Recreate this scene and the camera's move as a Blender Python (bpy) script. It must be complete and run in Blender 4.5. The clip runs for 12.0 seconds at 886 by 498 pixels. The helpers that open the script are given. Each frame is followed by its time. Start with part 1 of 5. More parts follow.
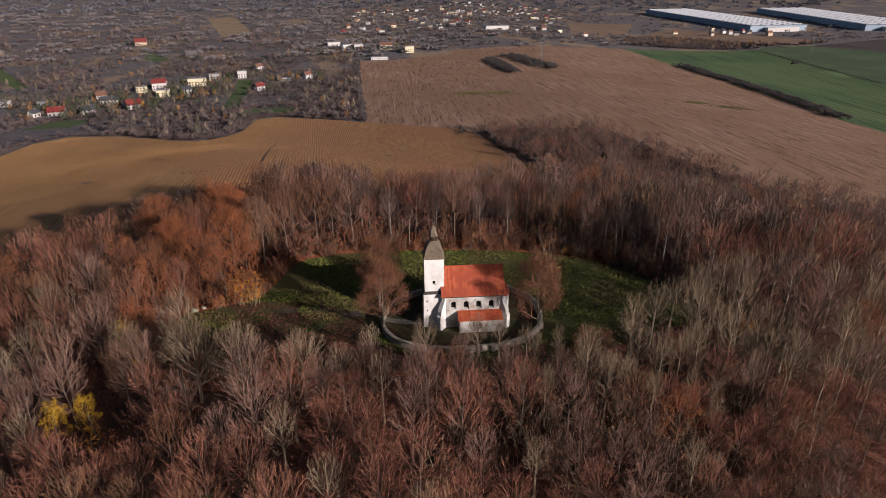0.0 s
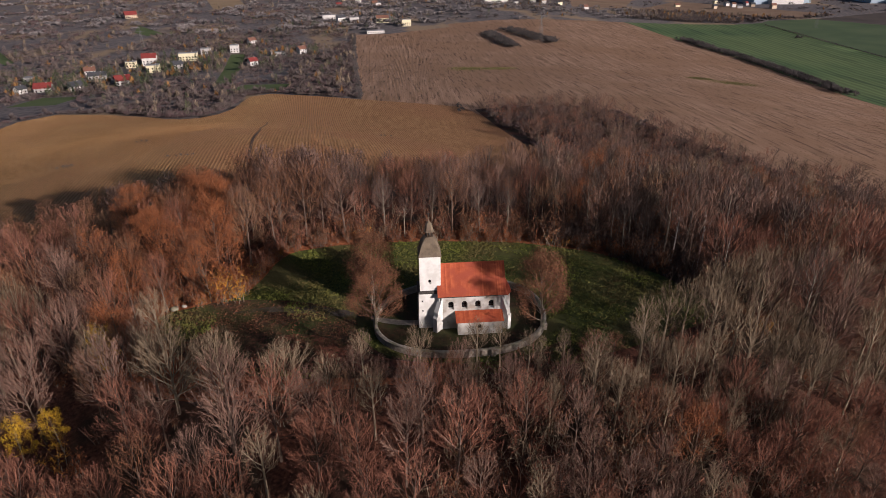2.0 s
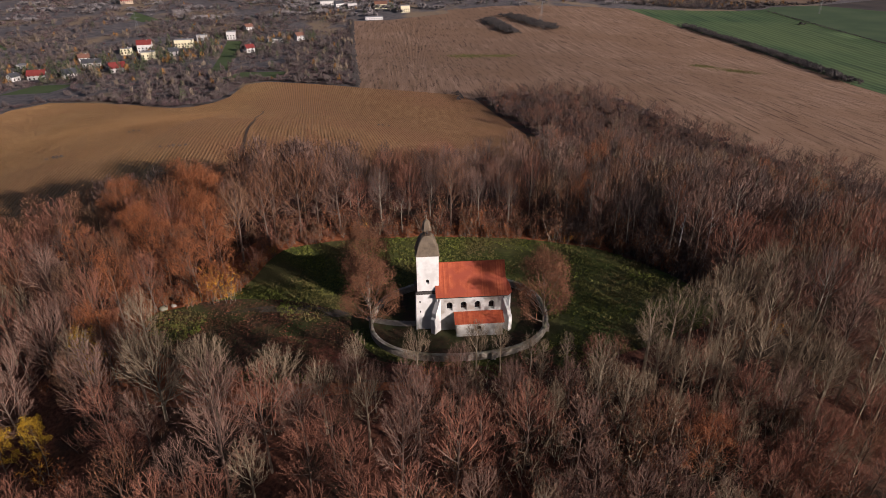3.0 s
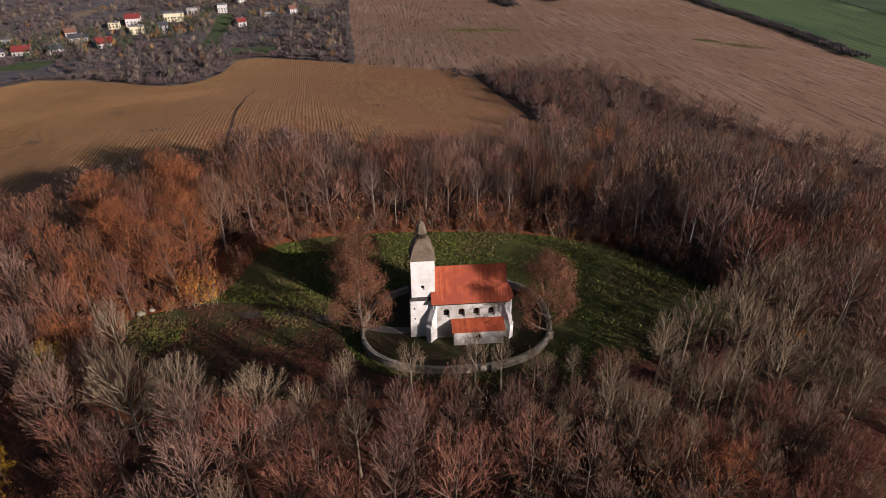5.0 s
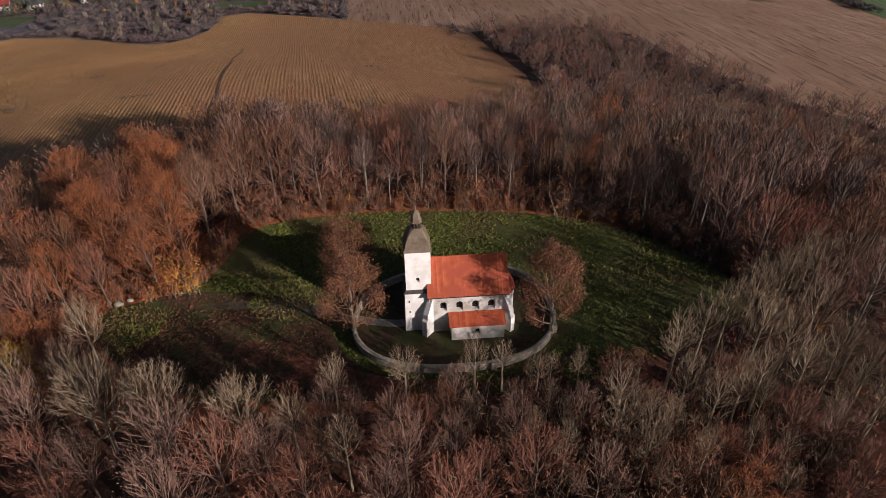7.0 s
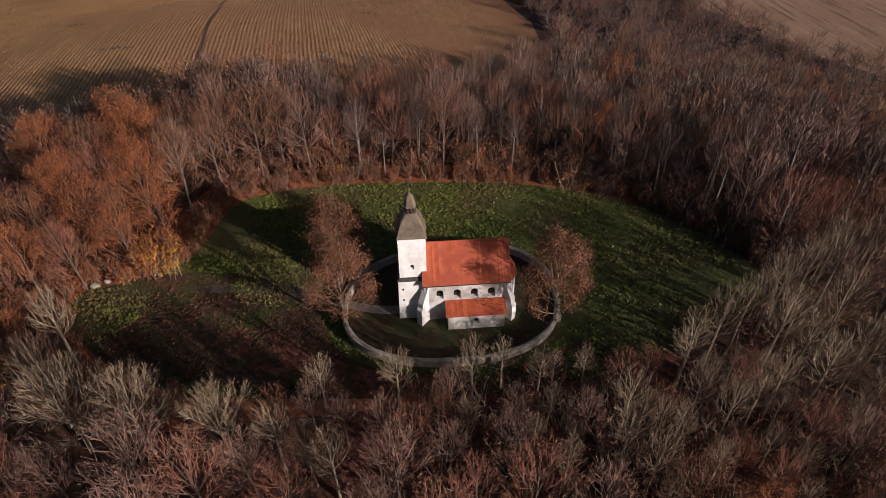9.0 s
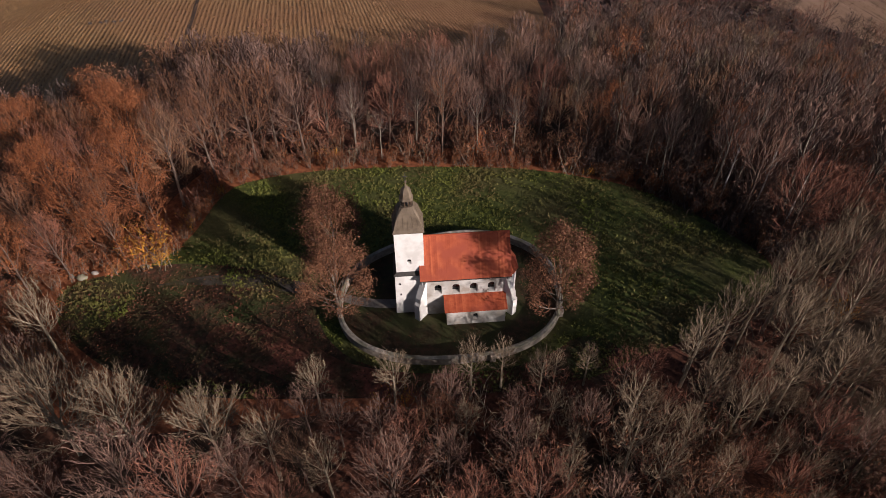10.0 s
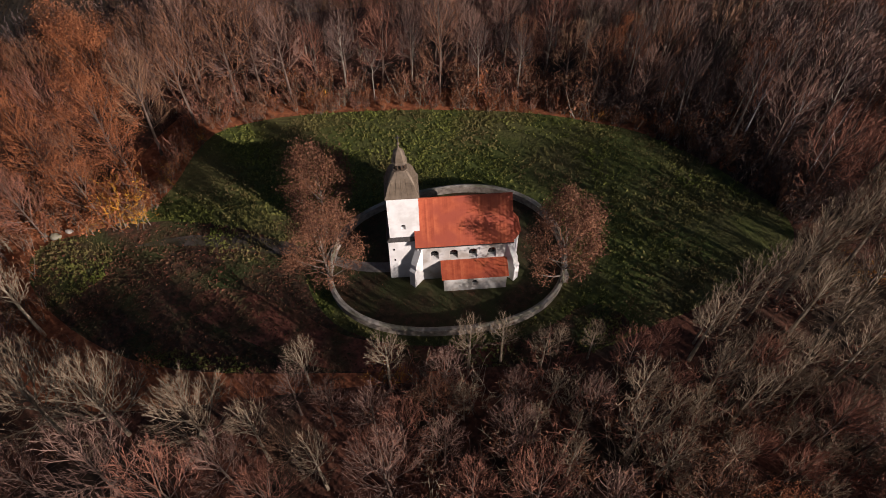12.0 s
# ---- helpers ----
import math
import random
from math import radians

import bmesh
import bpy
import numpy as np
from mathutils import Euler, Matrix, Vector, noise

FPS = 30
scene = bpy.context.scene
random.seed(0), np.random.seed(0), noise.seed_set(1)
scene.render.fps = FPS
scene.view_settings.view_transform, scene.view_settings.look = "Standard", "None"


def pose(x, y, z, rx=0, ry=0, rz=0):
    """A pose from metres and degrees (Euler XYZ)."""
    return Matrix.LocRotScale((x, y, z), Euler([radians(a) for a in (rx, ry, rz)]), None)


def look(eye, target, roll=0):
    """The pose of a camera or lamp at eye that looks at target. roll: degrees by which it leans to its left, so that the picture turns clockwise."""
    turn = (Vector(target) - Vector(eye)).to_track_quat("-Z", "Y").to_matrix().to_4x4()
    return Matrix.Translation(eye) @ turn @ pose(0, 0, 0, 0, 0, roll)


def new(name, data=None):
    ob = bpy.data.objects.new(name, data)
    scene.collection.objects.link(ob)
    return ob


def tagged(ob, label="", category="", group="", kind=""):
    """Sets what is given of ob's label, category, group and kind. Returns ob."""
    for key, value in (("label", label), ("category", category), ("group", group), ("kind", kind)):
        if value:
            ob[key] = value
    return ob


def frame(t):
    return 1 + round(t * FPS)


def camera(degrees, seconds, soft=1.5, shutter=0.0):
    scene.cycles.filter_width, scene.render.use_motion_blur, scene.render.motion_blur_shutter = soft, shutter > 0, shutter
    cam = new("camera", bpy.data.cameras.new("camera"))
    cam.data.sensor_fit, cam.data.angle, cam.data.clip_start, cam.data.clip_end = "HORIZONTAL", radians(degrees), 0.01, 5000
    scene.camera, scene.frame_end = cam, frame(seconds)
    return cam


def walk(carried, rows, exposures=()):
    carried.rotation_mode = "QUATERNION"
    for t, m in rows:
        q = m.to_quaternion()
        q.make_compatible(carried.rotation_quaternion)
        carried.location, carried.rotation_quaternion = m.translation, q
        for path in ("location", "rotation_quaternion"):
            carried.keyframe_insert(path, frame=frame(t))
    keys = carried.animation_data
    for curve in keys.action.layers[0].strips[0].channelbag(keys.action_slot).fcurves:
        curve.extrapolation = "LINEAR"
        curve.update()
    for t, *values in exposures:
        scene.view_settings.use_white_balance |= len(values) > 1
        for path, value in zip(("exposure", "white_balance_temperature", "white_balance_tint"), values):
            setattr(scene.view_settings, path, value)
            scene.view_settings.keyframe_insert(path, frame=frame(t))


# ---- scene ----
cam = camera(71.75, 12.0, soft=0.8)
walk(cam, [
    (0, look((-3.902, -110.673, 68.923), (-0.735, -65.383, 47.975), -0.61)),
    (0.5, look((-3.746, -108.233, 68.929), (-0.552, -63.164, 47.515), -0.60)),
    (1, look((-3.501, -105.725, 68.889), (-0.276, -60.869, 47.036), -0.65)),
    (1.5, look((-3.192, -103.199, 68.781), (0.045, -58.568, 46.475), -0.63)),
    (2, look((-2.882, -100.705, 68.611), (0.367, -56.291, 45.876), -0.58)),
    (2.5, look((-2.589, -98.239, 68.454), (0.681, -54.057, 45.275), -0.54)),
    (3, look((-2.325, -95.809, 68.371), (0.941, -51.863, 44.747), -0.52)),
    (5, look((-1.280, -86.186, 68.637), (2.066, -43.257, 43.222), -0.55)),
    (5.5, look((-1.063, -83.841, 68.713), (2.315, -41.205, 42.814), -0.60)),
    (6, look((-0.857, -81.527, 68.818), (2.504, -39.347, 42.181), -0.57)),
    (6.5, look((-0.581, -79.223, 68.990), (2.772, -37.559, 41.552), -0.57)),
    (7, look((-0.290, -76.946, 69.092), (3.039, -35.917, 40.710), -0.60)),
    (9, look((1.257, -67.491, 69.471), (4.216, -29.118, 37.553), -0.42)),
    (9.5, look((1.617, -65.084, 69.589), (4.482, -27.358, 36.900), -0.45)),
    (10, look((1.933, -62.697, 69.686), (4.729, -25.894, 35.956), -0.48)),
    (10.5, look((2.220, -60.373, 69.735), (4.926, -24.734, 34.770), -0.45)),
    (11, look((2.489, -58.098, 69.745), (5.073, -23.671, 33.577), -0.42)),
    (11.5, look((2.751, -55.846, 69.705), (5.243, -22.650, 32.398), -0.42)),
    (12, look((3.015, -53.602, 69.634), (5.425, -21.653, 31.249), -0.43)),
])

# ---- light ----
SUN_EL, SUN_DIR = 16.2, Vector((0.753, -0.658, 0.0)).normalized()
world = bpy.data.worlds.new("sky")
scene.world = world
world.use_nodes = True
wn = world.node_tree.nodes
sky = wn.new("ShaderNodeTexSky")
sky.sky_type, sky.sun_disc = "NISHITA", False
sky.sun_elevation, sky.sun_rotation = radians(SUN_EL), math.atan2(SUN_DIR.x, SUN_DIR.y)
sky.air_density, sky.dust_density = 0.45, 1.0
wn["Background"].inputs["Strength"].default_value = 0.05
world.node_tree.links.new(sky.outputs["Color"], wn["Background"].inputs["Color"])
sun_data = bpy.data.lights.new("sun", "SUN")
sun_data.energy, sun_data.angle, sun_data.color = 5.0, radians(0.6), (1.0, 0.855, 0.815)
sun = new("sun", sun_data)
sun.matrix_world = look(SUN_DIR * 300 + Vector((0, 0, 300 * math.tan(radians(SUN_EL)))), (0, 0, 0))
scene.view_settings.exposure = 0.29


# ---- materials ----
def mat(name, stops, scale=1.0, detail=4.0, rough=0.85, bump=0.0, bump_scale=None, island=0.0, metal=0.0, tint=None,
        tint_scale=0.1, stretch=(1, 1, 1), spec=0.3, tint_at=(0.42, 0.6), tint_stretch=None):
    """A noise-driven surface: stops are colours along the noise, tint a second, larger noise that mixes towards another colour."""
    m = bpy.data.materials.new(name)
    m.use_nodes = True
    n, l = m.node_tree.nodes, m.node_tree.links
    b = n["Principled BSDF"]
    b.inputs["Roughness"].default_value, b.inputs["Metallic"].default_value = rough, metal
    b.inputs["Specular IOR Level"].default_value = spec
    geo = n.new("ShaderNodeNewGeometry")
    mp = n.new("ShaderNodeMapping")
    mp.inputs["Scale"].default_value = stretch
    l.new(geo.outputs["Position"], mp.inputs["Vector"])
    ns = n.new("ShaderNodeTexNoise")
    ns.inputs["Scale"].default_value, ns.inputs["Detail"].default_value = scale, detail
    l.new(mp.outputs["Vector"], ns.inputs["Vector"])
    fac = ns.outputs["Fac"]
    if island:
        a = n.new("ShaderNodeMath")
        a.operation = "MULTIPLY_ADD"
        a.inputs[1].default_value = island
        sub = n.new("ShaderNodeMath")
        sub.operation = "SUBTRACT"
        sub.inputs[1].default_value = island / 2
        l.new(geo.outputs["Random Per Island"], a.inputs[0])
        l.new(fac, sub.inputs[0])
        l.new(sub.outputs[0], a.inputs[2])
        fac = a.outputs[0]
    ramp = n.new("ShaderNodeValToRGB")
    el = ramp.color_ramp.elements
    while len(el) < len(stops):
        el.new(0.5)
    for i, (e, c) in enumerate(zip(el, stops)):
        e.position, e.color = 0.28 + 0.44 * i / max(1, len(stops) - 1), (*c, 1)
    l.new(fac, ramp.inputs["Fac"])
    col = ramp.outputs["Color"]
    if tint:
        t = n.new("ShaderNodeTexNoise")
        t.inputs["Scale"].default_value, t.inputs["Detail"].default_value = tint_scale, 3
        mt = n.new("ShaderNodeMapping")
        mt.inputs["Scale"].default_value = tint_stretch or (1, 1, 1)
        l.new(geo.outputs["Position"], mt.inputs["Vector"])
        l.new(mt.outputs["Vector"], t.inputs["Vector"])
        r2 = n.new("ShaderNodeValToRGB")
        r2.color_ramp.elements[0].position, r2.color_ramp.elements[1].position = tint_at
        l.new(t.outputs["Fac"], r2.inputs["Fac"])
        mx = n.new("ShaderNodeMix")
        mx.data_type = "RGBA"
        l.new(r2.outputs["Color"], mx.inputs["Factor"])
        l.new(col, mx.inputs["A"])
        mx.inputs["B"].default_value = (*tint, 1)
        col = mx.outputs["Result"]
    l.new(col, b.inputs["Base Color"])
    if bump:
        bn = n.new("ShaderNodeTexNoise")
        bn.inputs["Scale"].default_value, bn.inputs["Detail"].default_value = bump_scale or scale, 5
        l.new(mp.outputs["Vector"], bn.inputs["Vector"])
        bp = n.new("ShaderNodeBump")
        bp.inputs["Strength"].default_value, bp.inputs["Distance"].default_value = 0.8, bump
        l.new(bn.outputs["Fac"], bp.inputs["Height"])
        l.new(bp.outputs["Normal"], b.inputs["Normal"])
    return m


def rows_over(m, angle, pitch, depth, dark=0.75):
    """Crop rows across a field material: a wave at a heading, darker in the furrows, with relief."""
    n, l = m.node_tree.nodes, m.node_tree.links
    b = n["Principled BSDF"]
    geo = n["Geometry"] if "Geometry" in n else n.new("ShaderNodeNewGeometry")
    mp = n.new("ShaderNodeMapping")
    mp.inputs["Rotation"].default_value = (0, 0, radians(angle))
    l.new(geo.outputs["Position"], mp.inputs["Vector"])
    w = n.new("ShaderNodeTexWave")
    w.inputs["Scale"].default_value = 2 * math.pi / (20 * pitch)
    w.inputs["Distortion"].default_value, w.inputs["Detail"].default_value = 1.2, 2
    w.inputs["Detail Scale"].default_value = 0.3
    l.new(mp.outputs["Vector"], w.inputs["Vector"])
    old = b.inputs["Base Color"].links[0].from_socket
    mx = n.new("ShaderNodeMix")
    mx.data_type, mx.blend_type = "RGBA", "MULTIPLY"
    r = n.new("ShaderNodeValToRGB")
    r.color_ramp.elements[0].color = (dark, dark, dark, 1)
    l.new(w.outputs["Fac"], r.inputs["Fac"])
    mx.inputs["Factor"].default_value = 1.0
    l.new(old, mx.inputs["A"])
    l.new(r.outputs["Color"], mx.inputs["B"])
    l.new(mx.outputs["Result"], b.inputs["Base Color"])
    bp = n.new("ShaderNodeBump")
    bp.inputs["Strength"].default_value, bp.inputs["Distance"].default_value = 0.7, depth
    l.new(w.outputs["Fac"], bp.inputs["Height"])
    if b.inputs["Normal"].links:
        l.new(b.inputs["Normal"].links[0].from_socket, bp.inputs["Normal"])
    l.new(bp.outputs["Normal"], b.inputs["Normal"])
    return m


def drift(m, colour, x0, x1):
    """The soil of a field turns towards another colour from x0 to x1."""
    n, l = m.node_tree.nodes, m.node_tree.links
    b = n["Principled BSDF"]
    geo = n.new("ShaderNodeNewGeometry")
    sx = n.new("ShaderNodeSeparateXYZ")
    l.new(geo.outputs["Position"], sx.inputs[0])
    mr = n.new("ShaderNodeMapRange")
    mr.inputs["From Min"].default_value, mr.inputs["From Max"].default_value = x0, x1
    l.new(sx.outputs["X"], mr.inputs["Value"])
    mx = n.new("ShaderNodeMix")
    mx.data_type, mx.blend_type = "RGBA", "MULTIPLY"
    l.new(mr.outputs["Result"], mx.inputs["Factor"])
    l.new(b.inputs["Base Color"].links[0].from_socket, mx.inputs["A"])
    mx.inputs["B"].default_value = (*colour, 1)
    l.new(mx.outputs["Result"], b.inputs["Base Color"])
    return m


def streaks(m, colour, scale, stretch, lo, hi):
    """Long narrow gaps in a crop, scattered over a field."""
    n, l = m.node_tree.nodes, m.node_tree.links
    b = n["Principled BSDF"]
    geo = n.new("ShaderNodeNewGeometry")
    mp = n.new("ShaderNodeMapping")
    mp.inputs["Scale"].default_value, mp.inputs["Rotation"].default_value = stretch, (0, 0, radians(4))
    l.new(geo.outputs["Position"], mp.inputs["Vector"])
    t = n.new("ShaderNodeTexNoise")
    t.inputs["Scale"].default_value, t.inputs["Detail"].default_value = scale, 5
    l.new(mp.outputs["Vector"], t.inputs["Vector"])
    mr = n.new("ShaderNodeMapRange")
    mr.inputs["From Min"].default_value, mr.inputs["From Max"].default_value = lo, hi
    l.new(t.outputs["Fac"], mr.inputs["Value"])
    mx = n.new("ShaderNodeMix")
    mx.data_type, mx.blend_type = "RGBA", "MULTIPLY"
    l.new(mr.outputs["Result"], mx.inputs["Factor"])
    l.new(b.inputs["Base Color"].links[0].from_socket, mx.inputs["A"])
    mx.inputs["B"].default_value = (*colour, 1)
    l.new(mx.outputs["Result"], b.inputs["Base Color"])
    return m


M = {}
# Orange litter, brightened in colour for the sun along the wood's edge.
M["rust_litter"] = mat("sunlit_leaf_litter", [(0.13, 0.045, 0.02), (0.27, 0.092, 0.04), (0.4, 0.15, 0.065)], 1.2, 8, 0.9, 0.15, 3.0)
M["litter"] = mat("leaf_litter", [(0.045, 0.02, 0.013), (0.12, 0.047, 0.028), (0.2, 0.08, 0.045)], 1.6, 8, 0.9, 0.15, 3.0,
                  tint=(0.05, 0.033, 0.02), tint_scale=0.09)
M["meadow"] = mat("meadow_grass", [(0.04, 0.052, 0.012), (0.072, 0.09, 0.019), (0.12, 0.138, 0.031)], 0.9, 8, 0.9, 0.3, 2.2,
                  tint=(0.095, 0.09, 0.03), tint_scale=0.07)
# Brown and red leaf cover, also darkened for shade from the front trees.
M["leafy"] = mat("shaded_leaf_strewn_grass", [(0.032, 0.022, 0.013), (0.072, 0.042, 0.024), (0.15, 0.06, 0.036)], 1.1, 8, 0.9, 0.3, 2.5,
                 tint=(0.055, 0.07, 0.02), tint_scale=0.1, tint_at=(0.48, 0.64))
M["red_leaves"] = mat("red_leaf_carpet", [(0.09, 0.042, 0.026), (0.21, 0.075, 0.047), (0.32, 0.115, 0.072)], 0.9, 8, 0.9, 0.25, 2.5, tint=(0.07, 0.05, 0.022), tint_scale=0.16)
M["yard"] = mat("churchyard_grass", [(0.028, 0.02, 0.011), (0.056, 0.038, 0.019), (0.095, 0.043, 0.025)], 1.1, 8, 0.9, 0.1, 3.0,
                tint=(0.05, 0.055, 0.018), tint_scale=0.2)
M["corn_gold"] = drift(rows_over(mat("golden_maize_stubble", [(0.36, 0.2, 0.078), (0.48, 0.28, 0.115), (0.58, 0.36, 0.16)], 0.35, 8, 0.9,
                               0.35, 0.8, tint=(0.46, 0.25, 0.11), tint_scale=0.02, stretch=(1, 0.12, 1)), -7.4, 1.3, 0.16, 0.66), (0.84, 0.78, 0.84), -130, -20)
M["corn"] = rows_over(mat("brown_maize_stubble", [(0.195, 0.118, 0.072), (0.3, 0.187, 0.124), (0.395, 0.256, 0.175)], 0.22, 10, 0.9,
                          0.5, 0.4, tint=(0.26, 0.155, 0.095), tint_scale=0.012, stretch=(1, 0.07, 1)), 2, 1.6, 0.1, 0.93)
streaks(M["corn"], (0.42, 0.38, 0.36), 0.5, (1, 0.06, 1), 0.57, 0.66)
streaks(M["corn"], (0.6, 0.62, 0.55), 0.25, (1, 0.16, 1), 0.6, 0.7)
# Scrub ground leans blue: haze over the far land mixed into its colour.
M["scrub"] = mat("scrub_ground", [(0.072, 0.065, 0.07), (0.125, 0.112, 0.115), (0.195, 0.166, 0.152)], 0.16, 9, 0.95, 0.9, 0.3,
                 tint=(0.26, 0.19, 0.125), tint_scale=0.014, tint_at=(0.53, 0.62), tint_stretch=(1, 0.5, 1))
M["green"] = rows_over(mat("winter_crop", [(0.045, 0.09, 0.034), (0.07, 0.13, 0.046), (0.105, 0.172, 0.062)], 0.05, 7, 0.9, 0.1, 0.5,
                           tint=(0.11, 0.165, 0.06), tint_scale=0.006, stretch=(1, 0.1, 1)), 3, 11, 0.1, 0.6)
streaks(M["green"], (0.5, 0.6, 0.6), 0.12, (1, 0.05, 1), 0.52, 0.68)
M["green_dark"] = mat("dark_winter_crop", [(0.05, 0.085, 0.04), (0.065, 0.105, 0.046), (0.085, 0.12, 0.055)], 0.02, 7, 0.9)
M["plough"] = mat("ploughed_soil", [(0.045, 0.035, 0.032), (0.06, 0.048, 0.042), (0.08, 0.06, 0.05)], 0.03, 7, 0.95)
M["fallow"] = mat("fallow_field", [(0.15, 0.095, 0.06), (0.2, 0.13, 0.085), (0.24, 0.17, 0.11)], 0.02, 7, 0.95)
M["straw"] = mat("dry_grass_field", [(0.22, 0.155, 0.085), (0.28, 0.2, 0.12), (0.3, 0.23, 0.14)], 0.03, 7, 0.95)
M["lawn"] = mat("lawn", [(0.05, 0.08, 0.025), (0.075, 0.11, 0.035), (0.09, 0.12, 0.045)], 0.05, 6, 0.95)
M["path"] = mat("pale_gravel_path", [(0.16, 0.14, 0.12), (0.22, 0.2, 0.175), (0.28, 0.255, 0.22)], 1.5, 6, 0.95, 0.03, 8)
M["plaster"] = mat("white_limewash", [(0.66, 0.66, 0.64), (0.76, 0.755, 0.73), (0.8, 0.795, 0.775)], 0.8, 7, 0.9, 0.025, 3.0,
                   tint=(0.62, 0.61, 0.58), tint_scale=0.5)
M["plaster_grey"] = mat("weathered_plaster", [(0.36, 0.35, 0.33), (0.56, 0.55, 0.52), (0.66, 0.65, 0.62)], 0.9, 8, 0.92, 0.03, 3.0,
                        tint=(0.33, 0.3, 0.26), tint_scale=0.45)
M["tile"] = mat("clay_roof_tile", [(0.3, 0.06, 0.026), (0.39, 0.085, 0.036), (0.46, 0.115, 0.05)], 1.3, 6, 0.7, 0.01, 9, island=0.4,
                tint=(0.32, 0.068, 0.036), tint_scale=0.35)
M["sheet"] = mat("grey_roof_sheet", [(0.12, 0.092, 0.066), (0.17, 0.133, 0.095), (0.21, 0.165, 0.12)], 1.2, 6, 0.55, 0.01, 6, metal=0.25)
M["dark"] = mat("dark_flashing", [(0.03, 0.028, 0.026), (0.05, 0.046, 0.042), (0.07, 0.06, 0.055)], 3, 4, 0.6)
M["pane"] = mat("dark_window_glass", [(0.008, 0.009, 0.011), (0.012, 0.013, 0.015)], 2, 2, 0.15, spec=0.5)
M["wood"] = mat("dark_wood", [(0.05, 0.03, 0.02), (0.09, 0.055, 0.035)], 6, 4, 0.7)
M["coping"] = mat("grey_stone_coping", [(0.2, 0.18, 0.15), (0.3, 0.275, 0.235), (0.4, 0.37, 0.32)], 1.2, 7, 0.9, 0.03, 5,
                  tint=(0.2, 0.19, 0.13), tint_scale=0.4)
M["stone"] = mat("rubble_wall", [(0.16, 0.135, 0.11), (0.27, 0.235, 0.195), (0.36, 0.32, 0.27)], 1.5, 8, 0.95, 0.06, 4)


# ---- helpers for things ----
def part(name, bm, material, parent=None, label="", smooth=False):
    me = bpy.data.meshes.new(name)
    bm.to_mesh(me)
    bm.free()
    me.materials.append(material)
    if smooth:
        me.shade_smooth()
    ob = new(name, me)
    ob.parent = parent
    if label:
        tagged(ob, label)
    return ob


def empty(name, m, label, category, group="", kind=""):
    ob = new(name)
    ob.matrix_world = m
    return tagged(ob, label, category, group, kind)


def box(bm, x0, x1, y0, y1, z0, z1, bevel=0.0):
    r = bmesh.ops.create_cube(bm, size=1, matrix=Matrix.LocRotScale(((x0 + x1) / 2, (y0 + y1) / 2, (z0 + z1) / 2), None,
                                                                    (x1 - x0, y1 - y0, z1 - z0)))
    if bevel:
        vs = set(r["verts"])
        bmesh.ops.bevel(bm, geom=[e for e in bm.edges if e.verts[0] in vs], offset=bevel, segments=1, affect="EDGES")
    return bm


def prism(bm, section, x0, x1):
    """A solid with the (y, z) section, from x0 to x1."""
    a = [bm.verts.new((x0, y, z)) for y, z in section]
    b = [bm.verts.new((x1, y, z)) for y, z in section]
    n = len(section)
    bm.faces.new(a[::-1])
    bm.faces.new(b)
    for i in range(n):
        bm.faces.new((a[i], a[(i + 1) % n], b[(i + 1) % n], b[i]))
    bmesh.ops.recalc_face_normals(bm, faces=bm.faces)
    return bm


def loft(bm, rings, cap=True):
    """A skin through rings of points, all of one count."""
    vs = [[bm.verts.new(p) for p in r] for r in rings]
    n = len(vs[0])
    for a, b in zip(vs, vs[1:]):
        for i in range(n):
            bm.faces.new((a[i], a[(i + 1) % n], b[(i + 1) % n], b[i]))
    if cap:
        bm.faces.new(vs[0][::-1])
        bm.faces.new(vs[-1])
    bmesh.ops.recalc_face_normals(bm, faces=bm.faces)
    return bm


def square_ring(cx, cy, half, z, cut=0.0):
    c = half * cut
    h = half
    return [(cx + x, cy + y, z) for x, y in ((h - c, -h), (h, -h + c), (h, h - c), (h - c, h), (-h + c, h), (-h, h - c), (-h, -h + c), (-h + c, -h))]


# ---- terrain ----
def height(x, y):
    """The hill, broad to the north-west, and the plain that sinks to the east."""
    x, y = np.asarray(x, float), np.asarray(y, float)
    dx, dy = x - 6, y - 4
    r = np.hypot(dx, dy) + 1e-6
    nw = np.maximum(0, (-0.62 * dx + 0.78 * dy) / r) ** 4
    so = np.maximum(0, -dy / r)
    q = np.clip((r - 130) / 300, 0, 1)
    s = np.maximum(0, r * (1 - (0.55 - 0.3 * q * q * (3 - 2 * q)) * nw + 0.2 * so) - 25)
    z = -42 * (1 - np.exp(-((s / 150) ** 2)))
    q = np.clip((r - 300) / 400, 0, 1)
    z = z - 18 * q * q * (3 - 2 * q)
    q = np.clip((x - 150) / 550, 0, 1)
    return z - 27 * q * q * (3 - 2 * q)


def smooth_loop(pts, rounds=2):
    p = np.array(pts, float)
    for _ in range(rounds):
        q = np.roll(p, -1, axis=0)
        p = np.stack([0.75 * p + 0.25 * q, 0.25 * p + 0.75 * q], 1).reshape(-1, 2)
    return p


def inside(poly, x, y):
    p, q = np.asarray(poly, float), np.roll(np.asarray(poly, float), -1, axis=0)
    x, y = np.asarray(x, float), np.asarray(y, float)
    c = np.zeros(x.shape, bool)
    for (ax, ay), (bx, by) in zip(p, q):
        if ay != by:
            c ^= ((ay > y) != (by > y)) & (x < (bx - ax) * (y - ay) / (by - ay) + ax)
    return c


